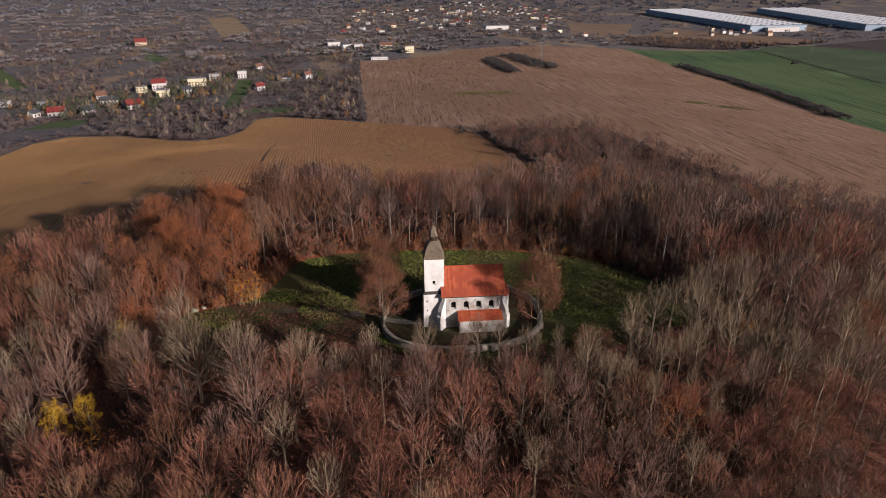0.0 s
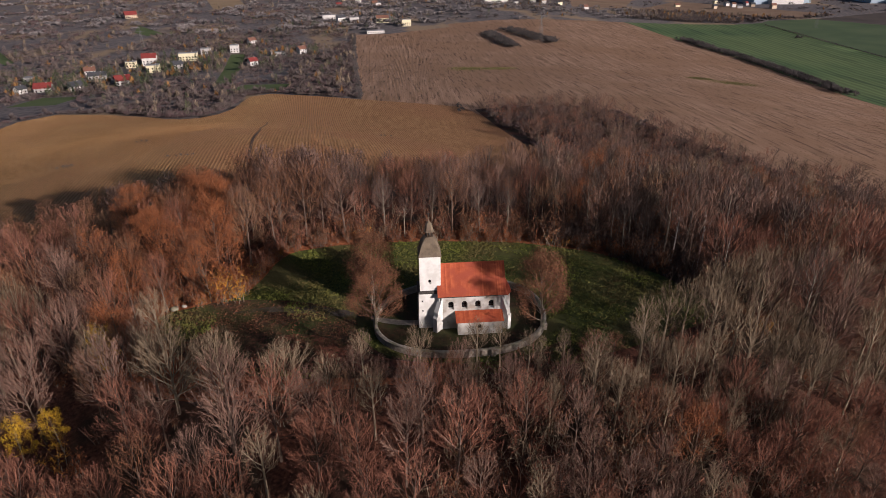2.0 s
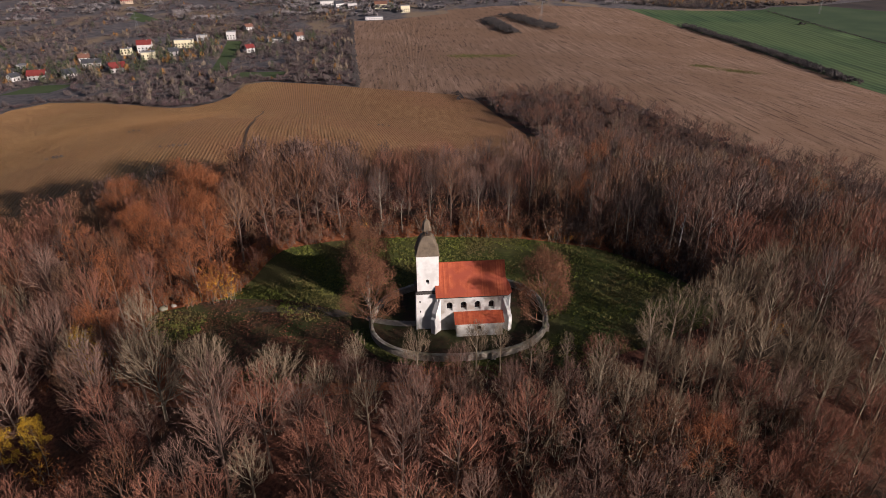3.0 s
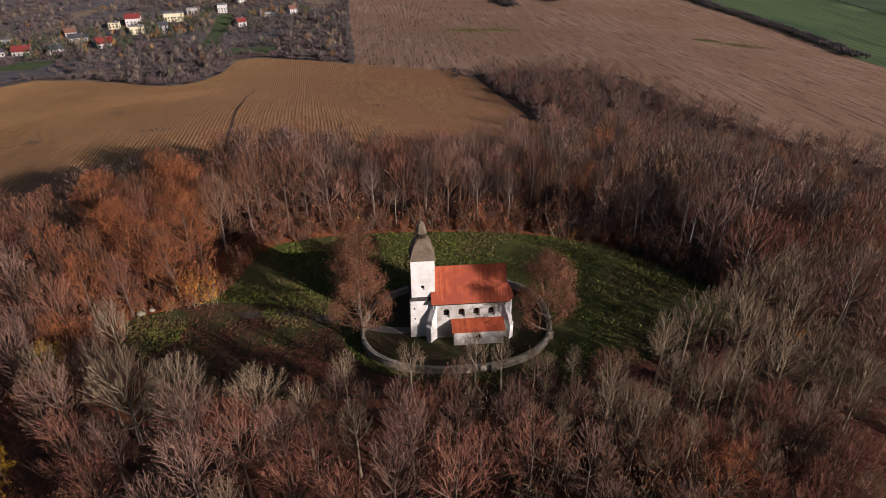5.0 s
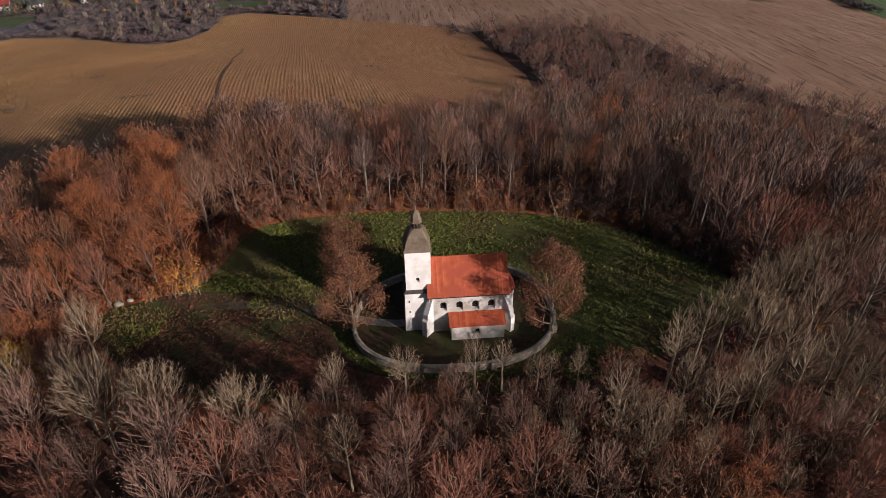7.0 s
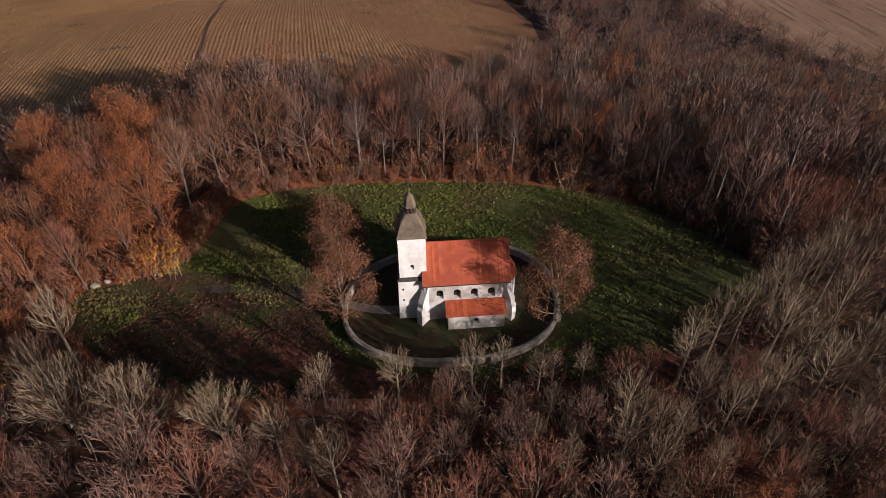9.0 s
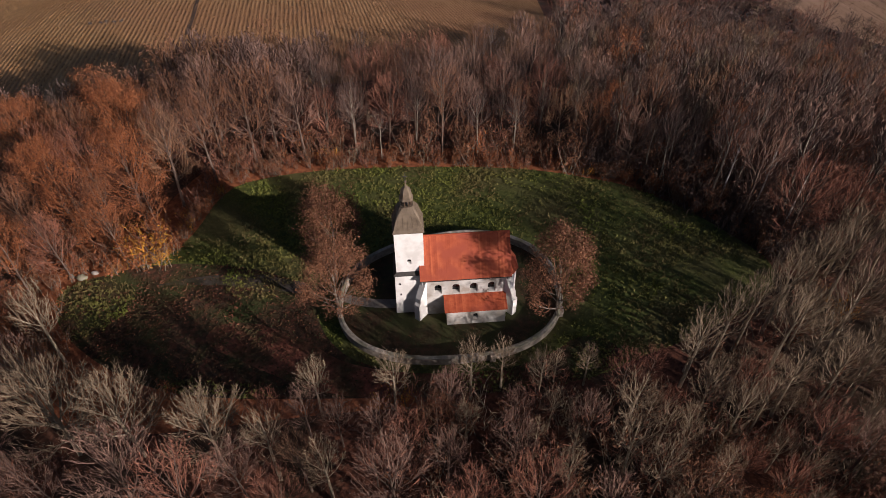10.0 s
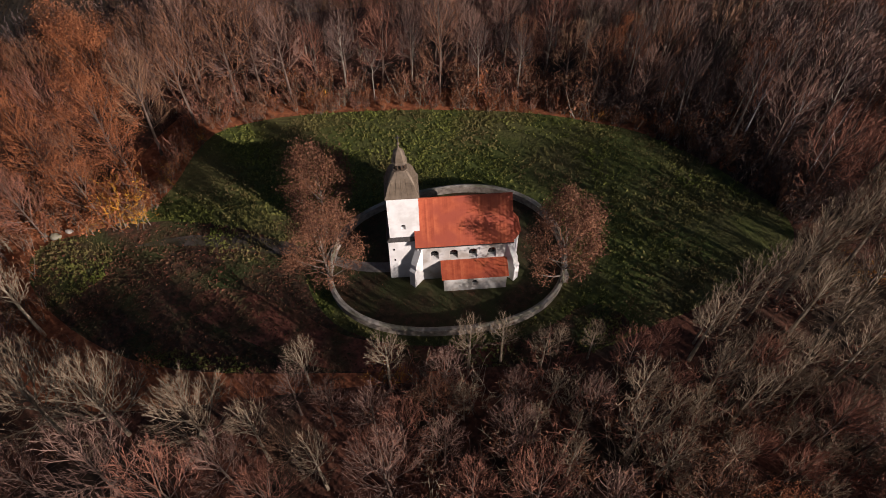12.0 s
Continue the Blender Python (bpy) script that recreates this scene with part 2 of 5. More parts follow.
def ring(k=1.0, n=96):
    """The oval of the churchyard wall."""
    out = []
    for i in range(n):
        a = 2 * math.pi * i / n
        c, s = math.cos(a), math.sin(a)
        r = (abs(c / 17.4) ** 2.4 + abs(s / 13.6) ** 2.4) ** (-1 / 2.4)
        r *= 1 - 0.13 * max(0, math.cos(a - radians(135))) ** 3
        out.append((7.6 + k * r * c, 3.0 + k * r * s))
    return np.array(out)


clearing = smooth_loop([(-29, 36), (-33, 30), (-35, 20), (-41, 13), (-55, 12), (-53, 3), (-40, -8), (-28, -13), (-8, -15), (8, -16), (25, -15),
                        (35, -11), (46, -7), (60, 0), (63, 8), (57, 17), (48, 27), (38, 32), (24, 36), (5, 38), (-15, 38.5)])
gold_field = np.array([(-420, 60), (-340, 220), (-273, 312), (-273, 352), (-254, 371), (-213, 357), (-159, 319), (-147, 313), (-135, 313.5), (-126, 328),
                       (-121, 353), (-122, 383), (-121, 406), (-107, 417), (-72, 400), (-29.5, 375), (44, 338), (56, 300), (68, 219), (58, 150), (36, 100), (8, 75), (-48, 58), (-200, 30), (-420, -60)], float)
big_field = np.array([(-29.5, 375), (-38, 490), (-50, 679), (-60, 858), (-10, 860), (86, 924), (86, 960), (171, 1007), (293, 1030), (412, 1040),
                      (418, 920), (424, 815), (438, 640), (436, 540), (430, 462), (433, 406), (400, 200), (300, 60), (120, 40), (40, 70), (8, 75)], float)
green_field = np.array([(412, 1040), (486, 1061), (639, 1078), (708, 1105), (672, 700), (640, 420), (433, 406), (430, 462), (436, 540), (438, 640), (424, 815), (418, 920)], float)
dark_green = np.array([(708, 1105), (741, 1136), (848, 1155), (912, 1032), (1150, 1010), (1100, 500), (640, 420), (672, 700)], float)
plough = np.array([(848, 1155), (909, 1173), (1072, 1243), (1500, 1300), (1400, 1000), (1150, 1010), (912, 1032)], float)
fallow_a = np.array([(472, 1679), (682, 1717), (520, 1347), (390, 1312)], float)
fallow_b = np.array([(543, 1338), (731, 1557), (942, 1222), (799, 1154), (614, 1283)], float)
lawn_a = np.array([(-604, 887), (-452, 682), (-451, 662), (-518, 736)], float)
lawn_b = np.array([(-206, 706), (-188, 707), (-156, 496), (-172, 490)], float)
lawn_d = np.array([(-150, 440), (-100, 432), (-95, 470), (-140, 478)], float)
lawn_e = np.array([(-322, 424), (-280, 420), (-276, 458), (-312, 462)], float)
lawn_c = np.array([(-428, 1019), (-348, 903), (-369, 889), (-400, 922)], float)
straw_a = np.array([(-536, 1788), (-475, 1863), (-305, 1297), (-367, 1268)], float)
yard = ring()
woods_floor = np.array([(-260, -150), (-230, 10), (-140, 49), (-95, 52), (-62, 58), (-22, 74), (14, 82), (36, 100), (58, 150), (66, 219), (58, 285), (52, 328), (74, 335), (107, 340),
                        (137, 335), (157, 305), (164, 256), (174, 216), (187, 178), (205, 150), (240, 100), (260, 20), (270, -150)], float)
woods_edge = np.array([(-260, -150), (-230, 5), (-140, 40), (-95, 44), (-66, 51), (-52, 59), (-38, 63), (-22, 71), (-6, 74), (12, 75), (26, 78), (47, 104), (80, 126), (102, 136), (125, 114),
                       (150, 95), (190, 60), (230, 0), (260, -150)], float)
rust_floor = smooth_loop([(-33, 44), (-40, 36), (-44, 24), (-60, 20), (-66, 8), (-58, -6), (-48, -14), (-36, -18), (-8, -17), (10, -17), (10, 0), (40, 20), (50, 30), (40, 39), (24, 43), (5, 45), (-15, 45)])
# leafy runs north over green meadow to darken what the trees shade
leafy = smooth_loop([(-54, 11), (-52, 2), (-40, -8), (-28, -13), (-8, -15), (8, -16), (25, -15), (33, -11), (27, -6), (20, -11), (8, -13), (-6, -10), (-12, -3), (-13, 6), (-22, 11), (-34, 14), (-44, 13.5)])
red_carpet = smooth_loop([(-25, 1), (-14, -4), (-8, -9.5), (4, -12.3), (18, -12), (20, -14.5), (4, -16), (-10, -14.5), (-20, -9), (-30, -3)])
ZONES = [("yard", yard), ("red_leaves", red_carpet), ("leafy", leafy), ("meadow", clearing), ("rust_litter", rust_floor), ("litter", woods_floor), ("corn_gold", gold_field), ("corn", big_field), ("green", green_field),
         ("green_dark", dark_green), ("plough", plough), ("fallow", fallow_a), ("fallow", fallow_b), ("lawn", lawn_a), ("lawn", lawn_b),
         ("lawn", lawn_c), ("lawn", lawn_d), ("lawn", lawn_e), ("straw", straw_a)]


def ground_sheet():
    pts, edges = [], []
    for name, poly in ZONES:
        first = len(pts)
        p = np.asarray(poly, float)
        for a, b in zip(p, np.roll(p, -1, axis=0)):
            d = np.linalg.norm(b - a)
            far = np.hypot(*((a + b) / 2 - (6, 4)))
            n = max(1, int(d / (3 + far * 0.05)))
            pts += [tuple(a + (b - a) * i / n) for i in range(n)]
        edges += [(i, i + 1) for i in range(first, len(pts) - 1)] + [(len(pts) - 1, first)]
    rng = np.random.RandomState(3)
    lim = 0
    for step, x0, x1, y0, y1 in ((3, -110, 120, -60, 110), (9, -330, 330, -200, 420), (35, -1000, 1100, -600, 1400), (150, -3000, 3300, -2500, 3600), (500, -4800, 4800, -4800, 4800)):
        gx, gy = np.meshgrid(np.arange(x0, x1 + 1, step), np.arange(y0, y1 + 1, step))
        g = np.stack([gx.ravel(), gy.ravel()], 1) + rng.uniform(-0.25, 0.25, (gx.size, 2)) * step * 0.8
        if lim:
            a, b, c, d = lim
            g = g[~((g[:, 0] > a - step * 0.3) & (g[:, 0] < b + step * 0.3) & (g[:, 1] > c - step * 0.3) & (g[:, 1] < d + step * 0.3))]
        lim = (x0, x1, y0, y1)
        pts += [tuple(q) for q in g]
    from mathutils.geometry import delaunay_2d_cdt
    v, e, f = delaunay_2d_cdt([Vector(p) for p in pts], edges, [], 0, 0.01)[:3]
    v = np.array([tuple(q) for q in v])
    f = np.array([q for q in f if len(q) == 3])
    near = np.hypot(v[:, 0] - 6, v[:, 1] - 4)
    z = height(v[:, 0], v[:, 1])
    rough = np.array([noise.noise((x * 0.11, y * 0.11, 0)) for x, y in v])
    crop = inside(gold_field, v[:, 0], v[:, 1]) | inside(big_field, v[:, 0], v[:, 1])
    z = z + rough * np.clip((near - 22) / 30, 0, 1) * np.where(crop, 0.05, np.where(near < 300, 0.5, 1.5))
    me = bpy.data.meshes.new("ground")
    me.from_pydata(np.column_stack([v, z]).tolist(), [], f.tolist())
    names = ["scrub"] + [k for k in dict.fromkeys(k for k, _ in ZONES)]
    for k in names:
        me.materials.append(M[k])
    c = v[f].mean(axis=1)
    slot = np.zeros(len(f), np.int32)
    free = np.ones(len(f), bool)
    for k, poly in ZONES:
        hit = inside(poly, c[:, 0], c[:, 1]) & free
        slot[hit] = names.index(k)
        free &= ~hit
    me.polygons.foreach_set("material_index", slot)
    me.update()
    up = np.array([0.0] * len(me.polygons) * 3)
    me.polygons.foreach_get("normal", up)
    if up[2::3].mean() < 0:
        me.flip_normals()
    me.shade_smooth()
    return tagged(new("ground", me), "hill and plain of fields, meadow and leaf-strewn woodland floor", "ground", kind="structure")


ground_sheet()


# ---- church ----
church = empty("church", pose(0, 0, 0), "small white limewashed church with red clay tile roofs on the hilltop", "church")


def arch(x, z0, z1, w, n=6):
    """The outline of a round-headed opening in x and z."""
    r = w / 2
    pts = [(x - r, z0), (x + r, z0)]
    return pts + [(x + r * math.cos(a), z1 - r + r * math.sin(a)) for a in [math.pi * i / n for i in range(n + 1)]]


def wall_with_arches(bm, x0, x1, z0, z1, y, depth, holes):
    """A wall facing -y at y, with round-headed openings that go in by depth, splayed a little."""
    from mathutils.geometry import delaunay_2d_cdt
    pts = [(x0, z0), (x1, z0), (x1, z1), (x0, z1)]
    edges = [(0, 1), (1, 2), (2, 3), (3, 0)]
    loops = []
    for h in holes:
        s = len(pts)
        pts += h
        edges += [(s + i, s + (i + 1) % len(h)) for i in range(len(h))]
        loops.append(h)
    v, e, f = delaunay_2d_cdt([Vector(p) for p in pts], edges, [], 0, 1e-4)[:3]
    vs = [bm.verts.new((p.x, y, p.y)) for p in v]
    for t in f:
        c = sum((v[i] for i in t), Vector((0, 0))) / len(t)
        if not any(inside(h, [c.x], [c.y])[0] for h in loops):
            bm.faces.new([vs[i] for i in t])
    for h in loops:
        cx, cz = sum(p[0] for p in h) / len(h), sum(p[1] for p in h) / len(h)
        a = [bm.verts.new((p[0], y, p[1])) for p in h]
        b = [bm.verts.new((cx + (p[0] - cx) * 0.8, y + depth, cz + (p[1] - cz) * 0.86 + 0.06)) for p in h]
        for i in range(len(h)):
            bm.faces.new((a[i], a[(i + 1) % len(h)], b[(i + 1) % len(h)], b[i]))
    bmesh.ops.recalc_face_normals(bm, faces=bm.faces)
    return bm


def window(name, parent, outline, y, bars=2):
    """A dark glazed window with a thin frame, set back in its opening."""
    cx, cz = sum(p[0] for p in outline) / len(outline), sum(p[1] for p in outline) / len(outline)
    w = max(p[0] for p in outline) - min(p[0] for p in outline)
    h = max(p[1] for p in outline) - min(p[1] for p in outline)
    bm = bmesh.new()
    bm.faces.new([bm.verts.new((cx + (p[0] - cx) * 0.84, y, cz + (p[1] - cz) * 0.9 + 0.06)) for p in outline])
    bmesh.ops.recalc_face_normals(bm, faces=bm.faces)
    pane = part(name, bm, M["pane"], parent, "dark leaded window pane")
    bm = bmesh.new()
    z0, z1 = min(p[1] for p in outline) + 0.16, max(p[1] for p in outline) - 0.1
    box(bm, cx - 0.025, cx + 0.025, y - 0.05, y - 0.01, z0, z1)
    for i in range(bars):
        z = z0 + (z1 - z0) * (i + 1) / (bars + 1)
        box(bm, cx - w * 0.38, cx + w * 0.38, y - 0.045, y - 0.012, z - 0.02, z + 0.02)
    part("window_bars", bm, M["dark"], pane)
    return pane


def sloped_tiles(parent, name, x0, x1, ya, za, yb, zb, course=0.33, width=0.24, trim=None):
    """Courses of clay tiles on a slope that rises from the eave (ya, za) to the top (yb, zb); one course a piece."""
    run, rise = yb - ya, zb - za
    L = math.hypot(run, rise)
    n = max(1, round(L / course))
    up = Vector((0, run / L, rise / L))
    out = Vector((0, -rise / L, run / L)) if run > 0 else Vector((0, rise / L, -run / L))
    if out.z < 0:
        out = -out
    rng = random.Random(len(name) * 7 + n)
    for i in range(n):
        bm = bmesh.new()
        a0, a1 = i * L / n, (i + 1) * L / n + 0.06
        lo, hi = (x0, x1) if trim is None else trim((i + 0.5) / n)
        k = max(1, round((hi - lo) / width))
        for j in range(k):
            xa, xb = lo + (hi - lo) * j / k, lo + (hi - lo) * (j + 1) / k - 0.012
            lift = 0.05 + rng.uniform(-0.008, 0.012)
            jag = rng.uniform(-0.015, 0.015)
            base = Vector((0, ya, za))
            p = []
            for x, s, o in ((xa, a0 + jag, lift), (xb, a0 + jag, lift), (xb, a1, 0.02), (xa, a1, 0.02)):
                q = base + up * s + out * o
                p.append(bm.verts.new((x, q.y, q.z)))
            d = []
            for x in (xa, xb):
                q = base + up * (a0 + jag) + out * (lift - 0.035)
                d.append(bm.verts.new((x, q.y, q.z)))
            f = bm.faces.new(p)
            bm.faces.new((p[0], d[0], d[1], p[1]))
        bmesh.ops.recalc_face_normals(bm, faces=bm.faces)
        part("tile_course", bm, M["tile"], parent)


# nave
NX0, NX1, NY0, NY1, EZ, RZ = 3.55, 16.25, -1.0, 6.42, 7.5, 12.5
RY = (NY0 + NY1) / 2
nave_holes = [arch(x, 4.25, 6.15, 1.15) for x in (5.85, 8.47, 11.08, 13.7)]
bm = bmesh.new()
wall_with_arches(bm, NX0, NX1, -0.5, EZ, NY0, 0.6, nave_holes)
box(bm, NX0, NX1, NY0 + 0.7, NY1, -0.5, EZ)
box(bm, NX0, NX0 + 0.35, NY0 + 0.005, NY0 + 0.75, -0.5, EZ)
box(bm, NX1 - 0.35, NX1, NY0 + 0.005, NY0 + 0.75, -0.5, EZ)
nave = part("nave_wall", bm, M["plaster_grey"], church, "weathered white plaster nave wall")
for h in nave_holes:
    window("window", nave, h, NY0 + 0.58)
bm = bmesh.new()
prism(bm, [(NY0, EZ), (NY1, EZ), (RY, RZ - 0.12)], NX0 + 0.1, NX1 - 0.02)
part("gable", bm, M["plaster"], church)
bm = bmesh.new()
for x in (NX0 - 0.25, ):
    prism(bm, [(NY0 - 0.38, EZ - 0.1), (RY, RZ - 0.14), (NY1 + 0.38, EZ - 0.1), (NY1 + 0.38, EZ - 0.02), (RY, RZ), (NY0 - 0.38, EZ - 0.02)], NX0 - 0.25, NX1 + 0.22)
nave_roof = part("nave_roof", bm, M["tile"], church, "red clay tile gable roof")
sloped_tiles(nave_roof, "front", NX0 - 0.27, NX1 + 0.24, NY0 - 0.42, EZ - 0.05, RY, RZ)
sloped_tiles(nave_roof, "rear", 4.05, NX1 + 0.24, NY1 + 0.42, EZ - 0.05, RY, RZ)
for i in range(31):
    bm = bmesh.new()
    x = 4.05 + i * 0.4
    ringa = [(x, RY + 0.17 * math.cos(a), RZ + 0.0 + 0.15 * math.sin(a)) for a in [math.pi * j / 5 for j in range(6)]]
    loft(bm, [ringa, [(p[0] + 0.43, RY + (p[1] - RY) * 0.9, p[2] - 0.012) for p in ringa]])
    part("ridge_tile", bm, M["tile"], nave_roof)
bm = bmesh.new()
box(bm, NX0 - 0.27, NX1 + 0.24, NY0 - 0.5, NY0 - 0.39, EZ - 0.2, EZ - 0.09)
part("gutter", bm, M["dark"], church, "dark eaves gutter")
bm = bmesh.new()
box(bm, NX0 + 0.28, NX0 + 0.37, NY0 - 0.1, NY0 - 0.01, -0.1, EZ - 0.15)
part("downpipe", bm, M["dark"], church, "dark rain pipe")
bm = bmesh.new()
box(bm, NX1 - 0.4, NX1 - 0.31, NY0 - 0.1, NY0 - 0.01, -0.1, EZ - 0.15)
part("downpipe", bm, M["dark"], church, "dark rain pipe")


def buttress(cx, cy, heading, height_, reach, w):
    """A stepped corner buttress with a sloped top, pointing outward along the heading."""
    bm = bmesh.new()
    prism(bm, [(0.6, -0.5), (-reach, -0.5), (-reach, height_ * 0.45), (-reach * 0.82, height_ * 0.5), (-reach * 0.78, height_ * 0.62), (0.0, height_), (0.6, height_)], -w / 2, w / 2)
    bm.transform(pose(cx, cy, 0, 0, 0, heading))
    return part("buttress", bm, M["plaster"], church, "sloped white plastered buttress")


buttress(NX0 + 0.25, NY0 + 0.25, -42, 6.9, 1.75, 0.95)
buttress(NX1 - 0.25, NY0 + 0.25, 42, 6.9, 1.75, 0.95)
buttress(NX1 - 0.25, NY1 - 0.25, 138, 6.9, 1.75, 0.95)

# chancel
CY0, CY1, CX1, CZ = 0.35, 5.1, 17.75, 6.4
sec = [(NX1, CY0), (16.9, CY0), (CX1, 1.5), (CX1, 4.0), (16.9, CY1), (NX1, CY1)]
bm = bmesh.new()
loft(bm, [[(x, y, -0.5) for x, y in sec], [(x, y, CZ) for x, y in sec]])
part("chancel_wall", bm, M["plaster"], church)
bm = bmesh.new()
eave = [(NX1 - 0.1, CY0 - 0.3), (17.0, CY0 - 0.25), (CX1 + 0.25, 1.4), (CX1 + 0.25, 4.1), (17.0, CY1 + 0.25), (NX1 - 0.1, CY1 + 0.3)]
top = [(NX1 - 0.1, 2.6), (16.45, 2.6), (16.6, 2.65), (16.6, 2.8), (16.45, 2.85), (NX1 - 0.1, 2.85)]
rings_ = []
for k in range(9):
    t = k / 8
    r_ = [(ex + (tx - ex) * t, ey + (ty - ey) * t, CZ - 0.1 + (9.4 - CZ) * t) for (ex, ey), (tx, ty) in zip(eave, top)]
    rings_.append(r_)
    if k < 8:
        rings_.append([(x, y, z + 0.05) for x, y, z in r_])
loft(bm, rings_)
part("chancel_roof", bm, M["tile"], church, "hipped red tile chancel roof")

# annex
AX0, AX1, AY, AZ = 6.95, 15.6, -3.35, 2.85
annex_hole = [arch(11.2, 1.0, 2.2, 0.75)]
bm = bmesh.new()
wall_with_arches(bm, AX0, AX1, -0.5, AZ, AY, 0.45, annex_hole)
box(bm, AX0, AX1, AY + 0.5, NY0 - 0.02, -0.5, AZ)
box(bm, AX0, AX0 + 0.3, AY + 0.005, AY + 0.55, -0.5, AZ)
box(bm, AX1 - 0.3, AX1, AY + 0.005, AY + 0.55, -0.5, AZ)
annex = part("annex_wall", bm, M["plaster_grey"], church, "stained white plaster side annex")
window("window", annex, annex_hole[0], AY + 0.43, 1)
bm = bmesh.new()
prism(bm, [(AY - 0.22, AZ - 0.05), (NY0, 3.85), (NY0, 3.95), (AY - 0.22, AZ + 0.04)], AX0 - 0.32, AX1 + 0.22)
bmesh.ops.recalc_face_normals(bm, faces=bm.faces)
annex_roof = part("annex_roof", bm, M["tile"], church, "red clay tile lean-to roof")
sloped_tiles(annex_roof, "annex", AX0 - 0.34, AX1 + 0.24, AY - 0.25, AZ + 0.03, NY0 - 0.02, 3.96)
bm = bmesh.new()
prism(bm, [(AY + 0.01, AZ - 0.01), (NY0 - 0.03, AZ - 0.01), (NY0 - 0.03, 3.84)], AX0 + 0.01, AX1 - 0.01)
part("annex_gable", bm, M["plaster"], church)

# tower
TX, TY = 2.0, 2.0
tw_hole = [arch(1.9, 9.65, 10.65, 0.62)]
bm = bmesh.new()
wall_with_arches(bm, 0, 4.0, 8.0, 15.6, 0.0, 0.5, tw_hole)
box(bm, 0, 4.0, 0.55, 4.0, 8.0, 15.6)
box(bm, 0, 0.3, 0.005, 0.6, 8.0, 15.6)
box(bm, 3.7, 4.0, 0.005, 0.6, 8.0, 15.6)
tower = part("tower_wall", bm, M["plaster"], church, "bright white upper tower wall")
window("window", tower, tw_hole[0], 0.47, 1)
bm = bmesh.new()
loft(bm, [square_ring(TX - 0.08, TY, 2.36, -0.5, 0.03), square_ring(TX - 0.06, TY, 2.26, 7.75, 0.03)])
lower = part("tower_base", bm, M["plaster"], church, "white lower tower wall")
bm = bmesh.new()
loft(bm, [square_ring(TX - 0.06, TY, 2.42, 7.72, 0.02), square_ring(TX - 0.06, TY, 2.42, 7.86, 0.02), square_ring(TX, TY, 2.02, 8.25, 0.02)])
part("tower_cornice", bm, M["dark"], church, "dark sheet-metal string course")
for x, z, w, h in ((0.42, 6.1, 0.22, 0.3), (0.45, 3.95, 0.2, 0.34)):
    bm = bmesh.new()
    box(bm, x - w / 2, x + w / 2, -0.34, -0.2, z - h / 2, z + h / 2)
    part("slit_window", bm, M["pane"], lower)
bm = bmesh.new()
prof = [(2.18, 15.5), (2.18, 15.62), (2.0, 15.95), (1.84, 16.5), (1.7, 17.1), (1.54, 17.7), (1.32, 18.25), (1.06, 18.65), (0.86, 18.9)]
loft(bm, [square_ring(TX, TY, r, z, 0.02 + 0.2 * max(0, (z - 17) / 2)) for r, z in prof])
tower_roof = part("tower_roof", bm, M["sheet"], church, "bell-shaped grey-brown sheet-metal roof")
for k in range(5):
    for side in range(4):
        bm = bmesh.new()
        o = (k - 2) / 2.4
        rr = [[(TX + o * r * 0.92 + d, TY - r * 1.005 - e, z) for d, e in ((-0.015, -0.02), (0.015, -0.02), (0.015, 0.025), (-0.015, 0.025))] for r, z in prof[1:]]
        loft(bm, rr)
        bm.transform(Matrix.Translation((TX, TY, 0)) @ pose(0, 0, 0, 0, 0, 90 * side) @ Matrix.Translation((-TX, -TY, 0)))
        part("standing_seam", bm, M["sheet"], tower_roof)
bm = bmesh.new()
loft(bm, [square_ring(TX, TY, 0.9, 18.85, 0.4), square_ring(TX, TY, 0.86, 19.0, 0.4)])
lantern = part("lantern", bm, M["sheet"], church, "open bell lantern with timber posts")
for i in range(8):
    a = radians(22.5 + 45 * i)
    bm = bmesh.new()
    x, y = TX + 0.66 * math.cos(a), TY + 0.66 * math.sin(a)
    box(bm, x - 0.08, x + 0.08, y - 0.08, y + 0.08, 18.98, 20.02)
    part("post", bm, M["wood"], lantern)
bm = bmesh.new()
bmesh.ops.create_cone(bm, cap_ends=True, segments=12, radius1=0.42, radius2=0.2, depth=0.6, matrix=pose(TX, TY, 19.45))
part("bell", bm, M["dark"], lantern, "dark bronze bell")
bm = bmesh.new()
loft(bm, [square_ring(TX, TY, r, z, 0.42) for r, z in ((0.92, 19.95), (0.92, 20.03), (0.78, 20.2), (0.74, 20.6), (0.68, 21.0), (0.55, 21.4), (0.34, 21.7), (0.14, 21.9), (0.07, 22.2), (0.05, 22.5))])
part("lantern_cap", bm, M["sheet"], church, "small onion-shaped metal cap")
bm = bmesh.new()
bmesh.ops.create_icosphere(bm, subdivisions=2, radius=0.19, matrix=pose(TX, TY, 22.6))
part("finial_ball", bm, M["sheet"], church, smooth=True)
bm = bmesh.new()
box(bm, TX - 0.045, TX + 0.045, TY - 0.045, TY + 0.045, 22.7, 23.9)
box(bm, TX - 0.3, TX + 0.3, TY - 0.04, TY + 0.04, 23.4, 23.5)
part("cross", bm, M["dark"], church, "dark iron cross")

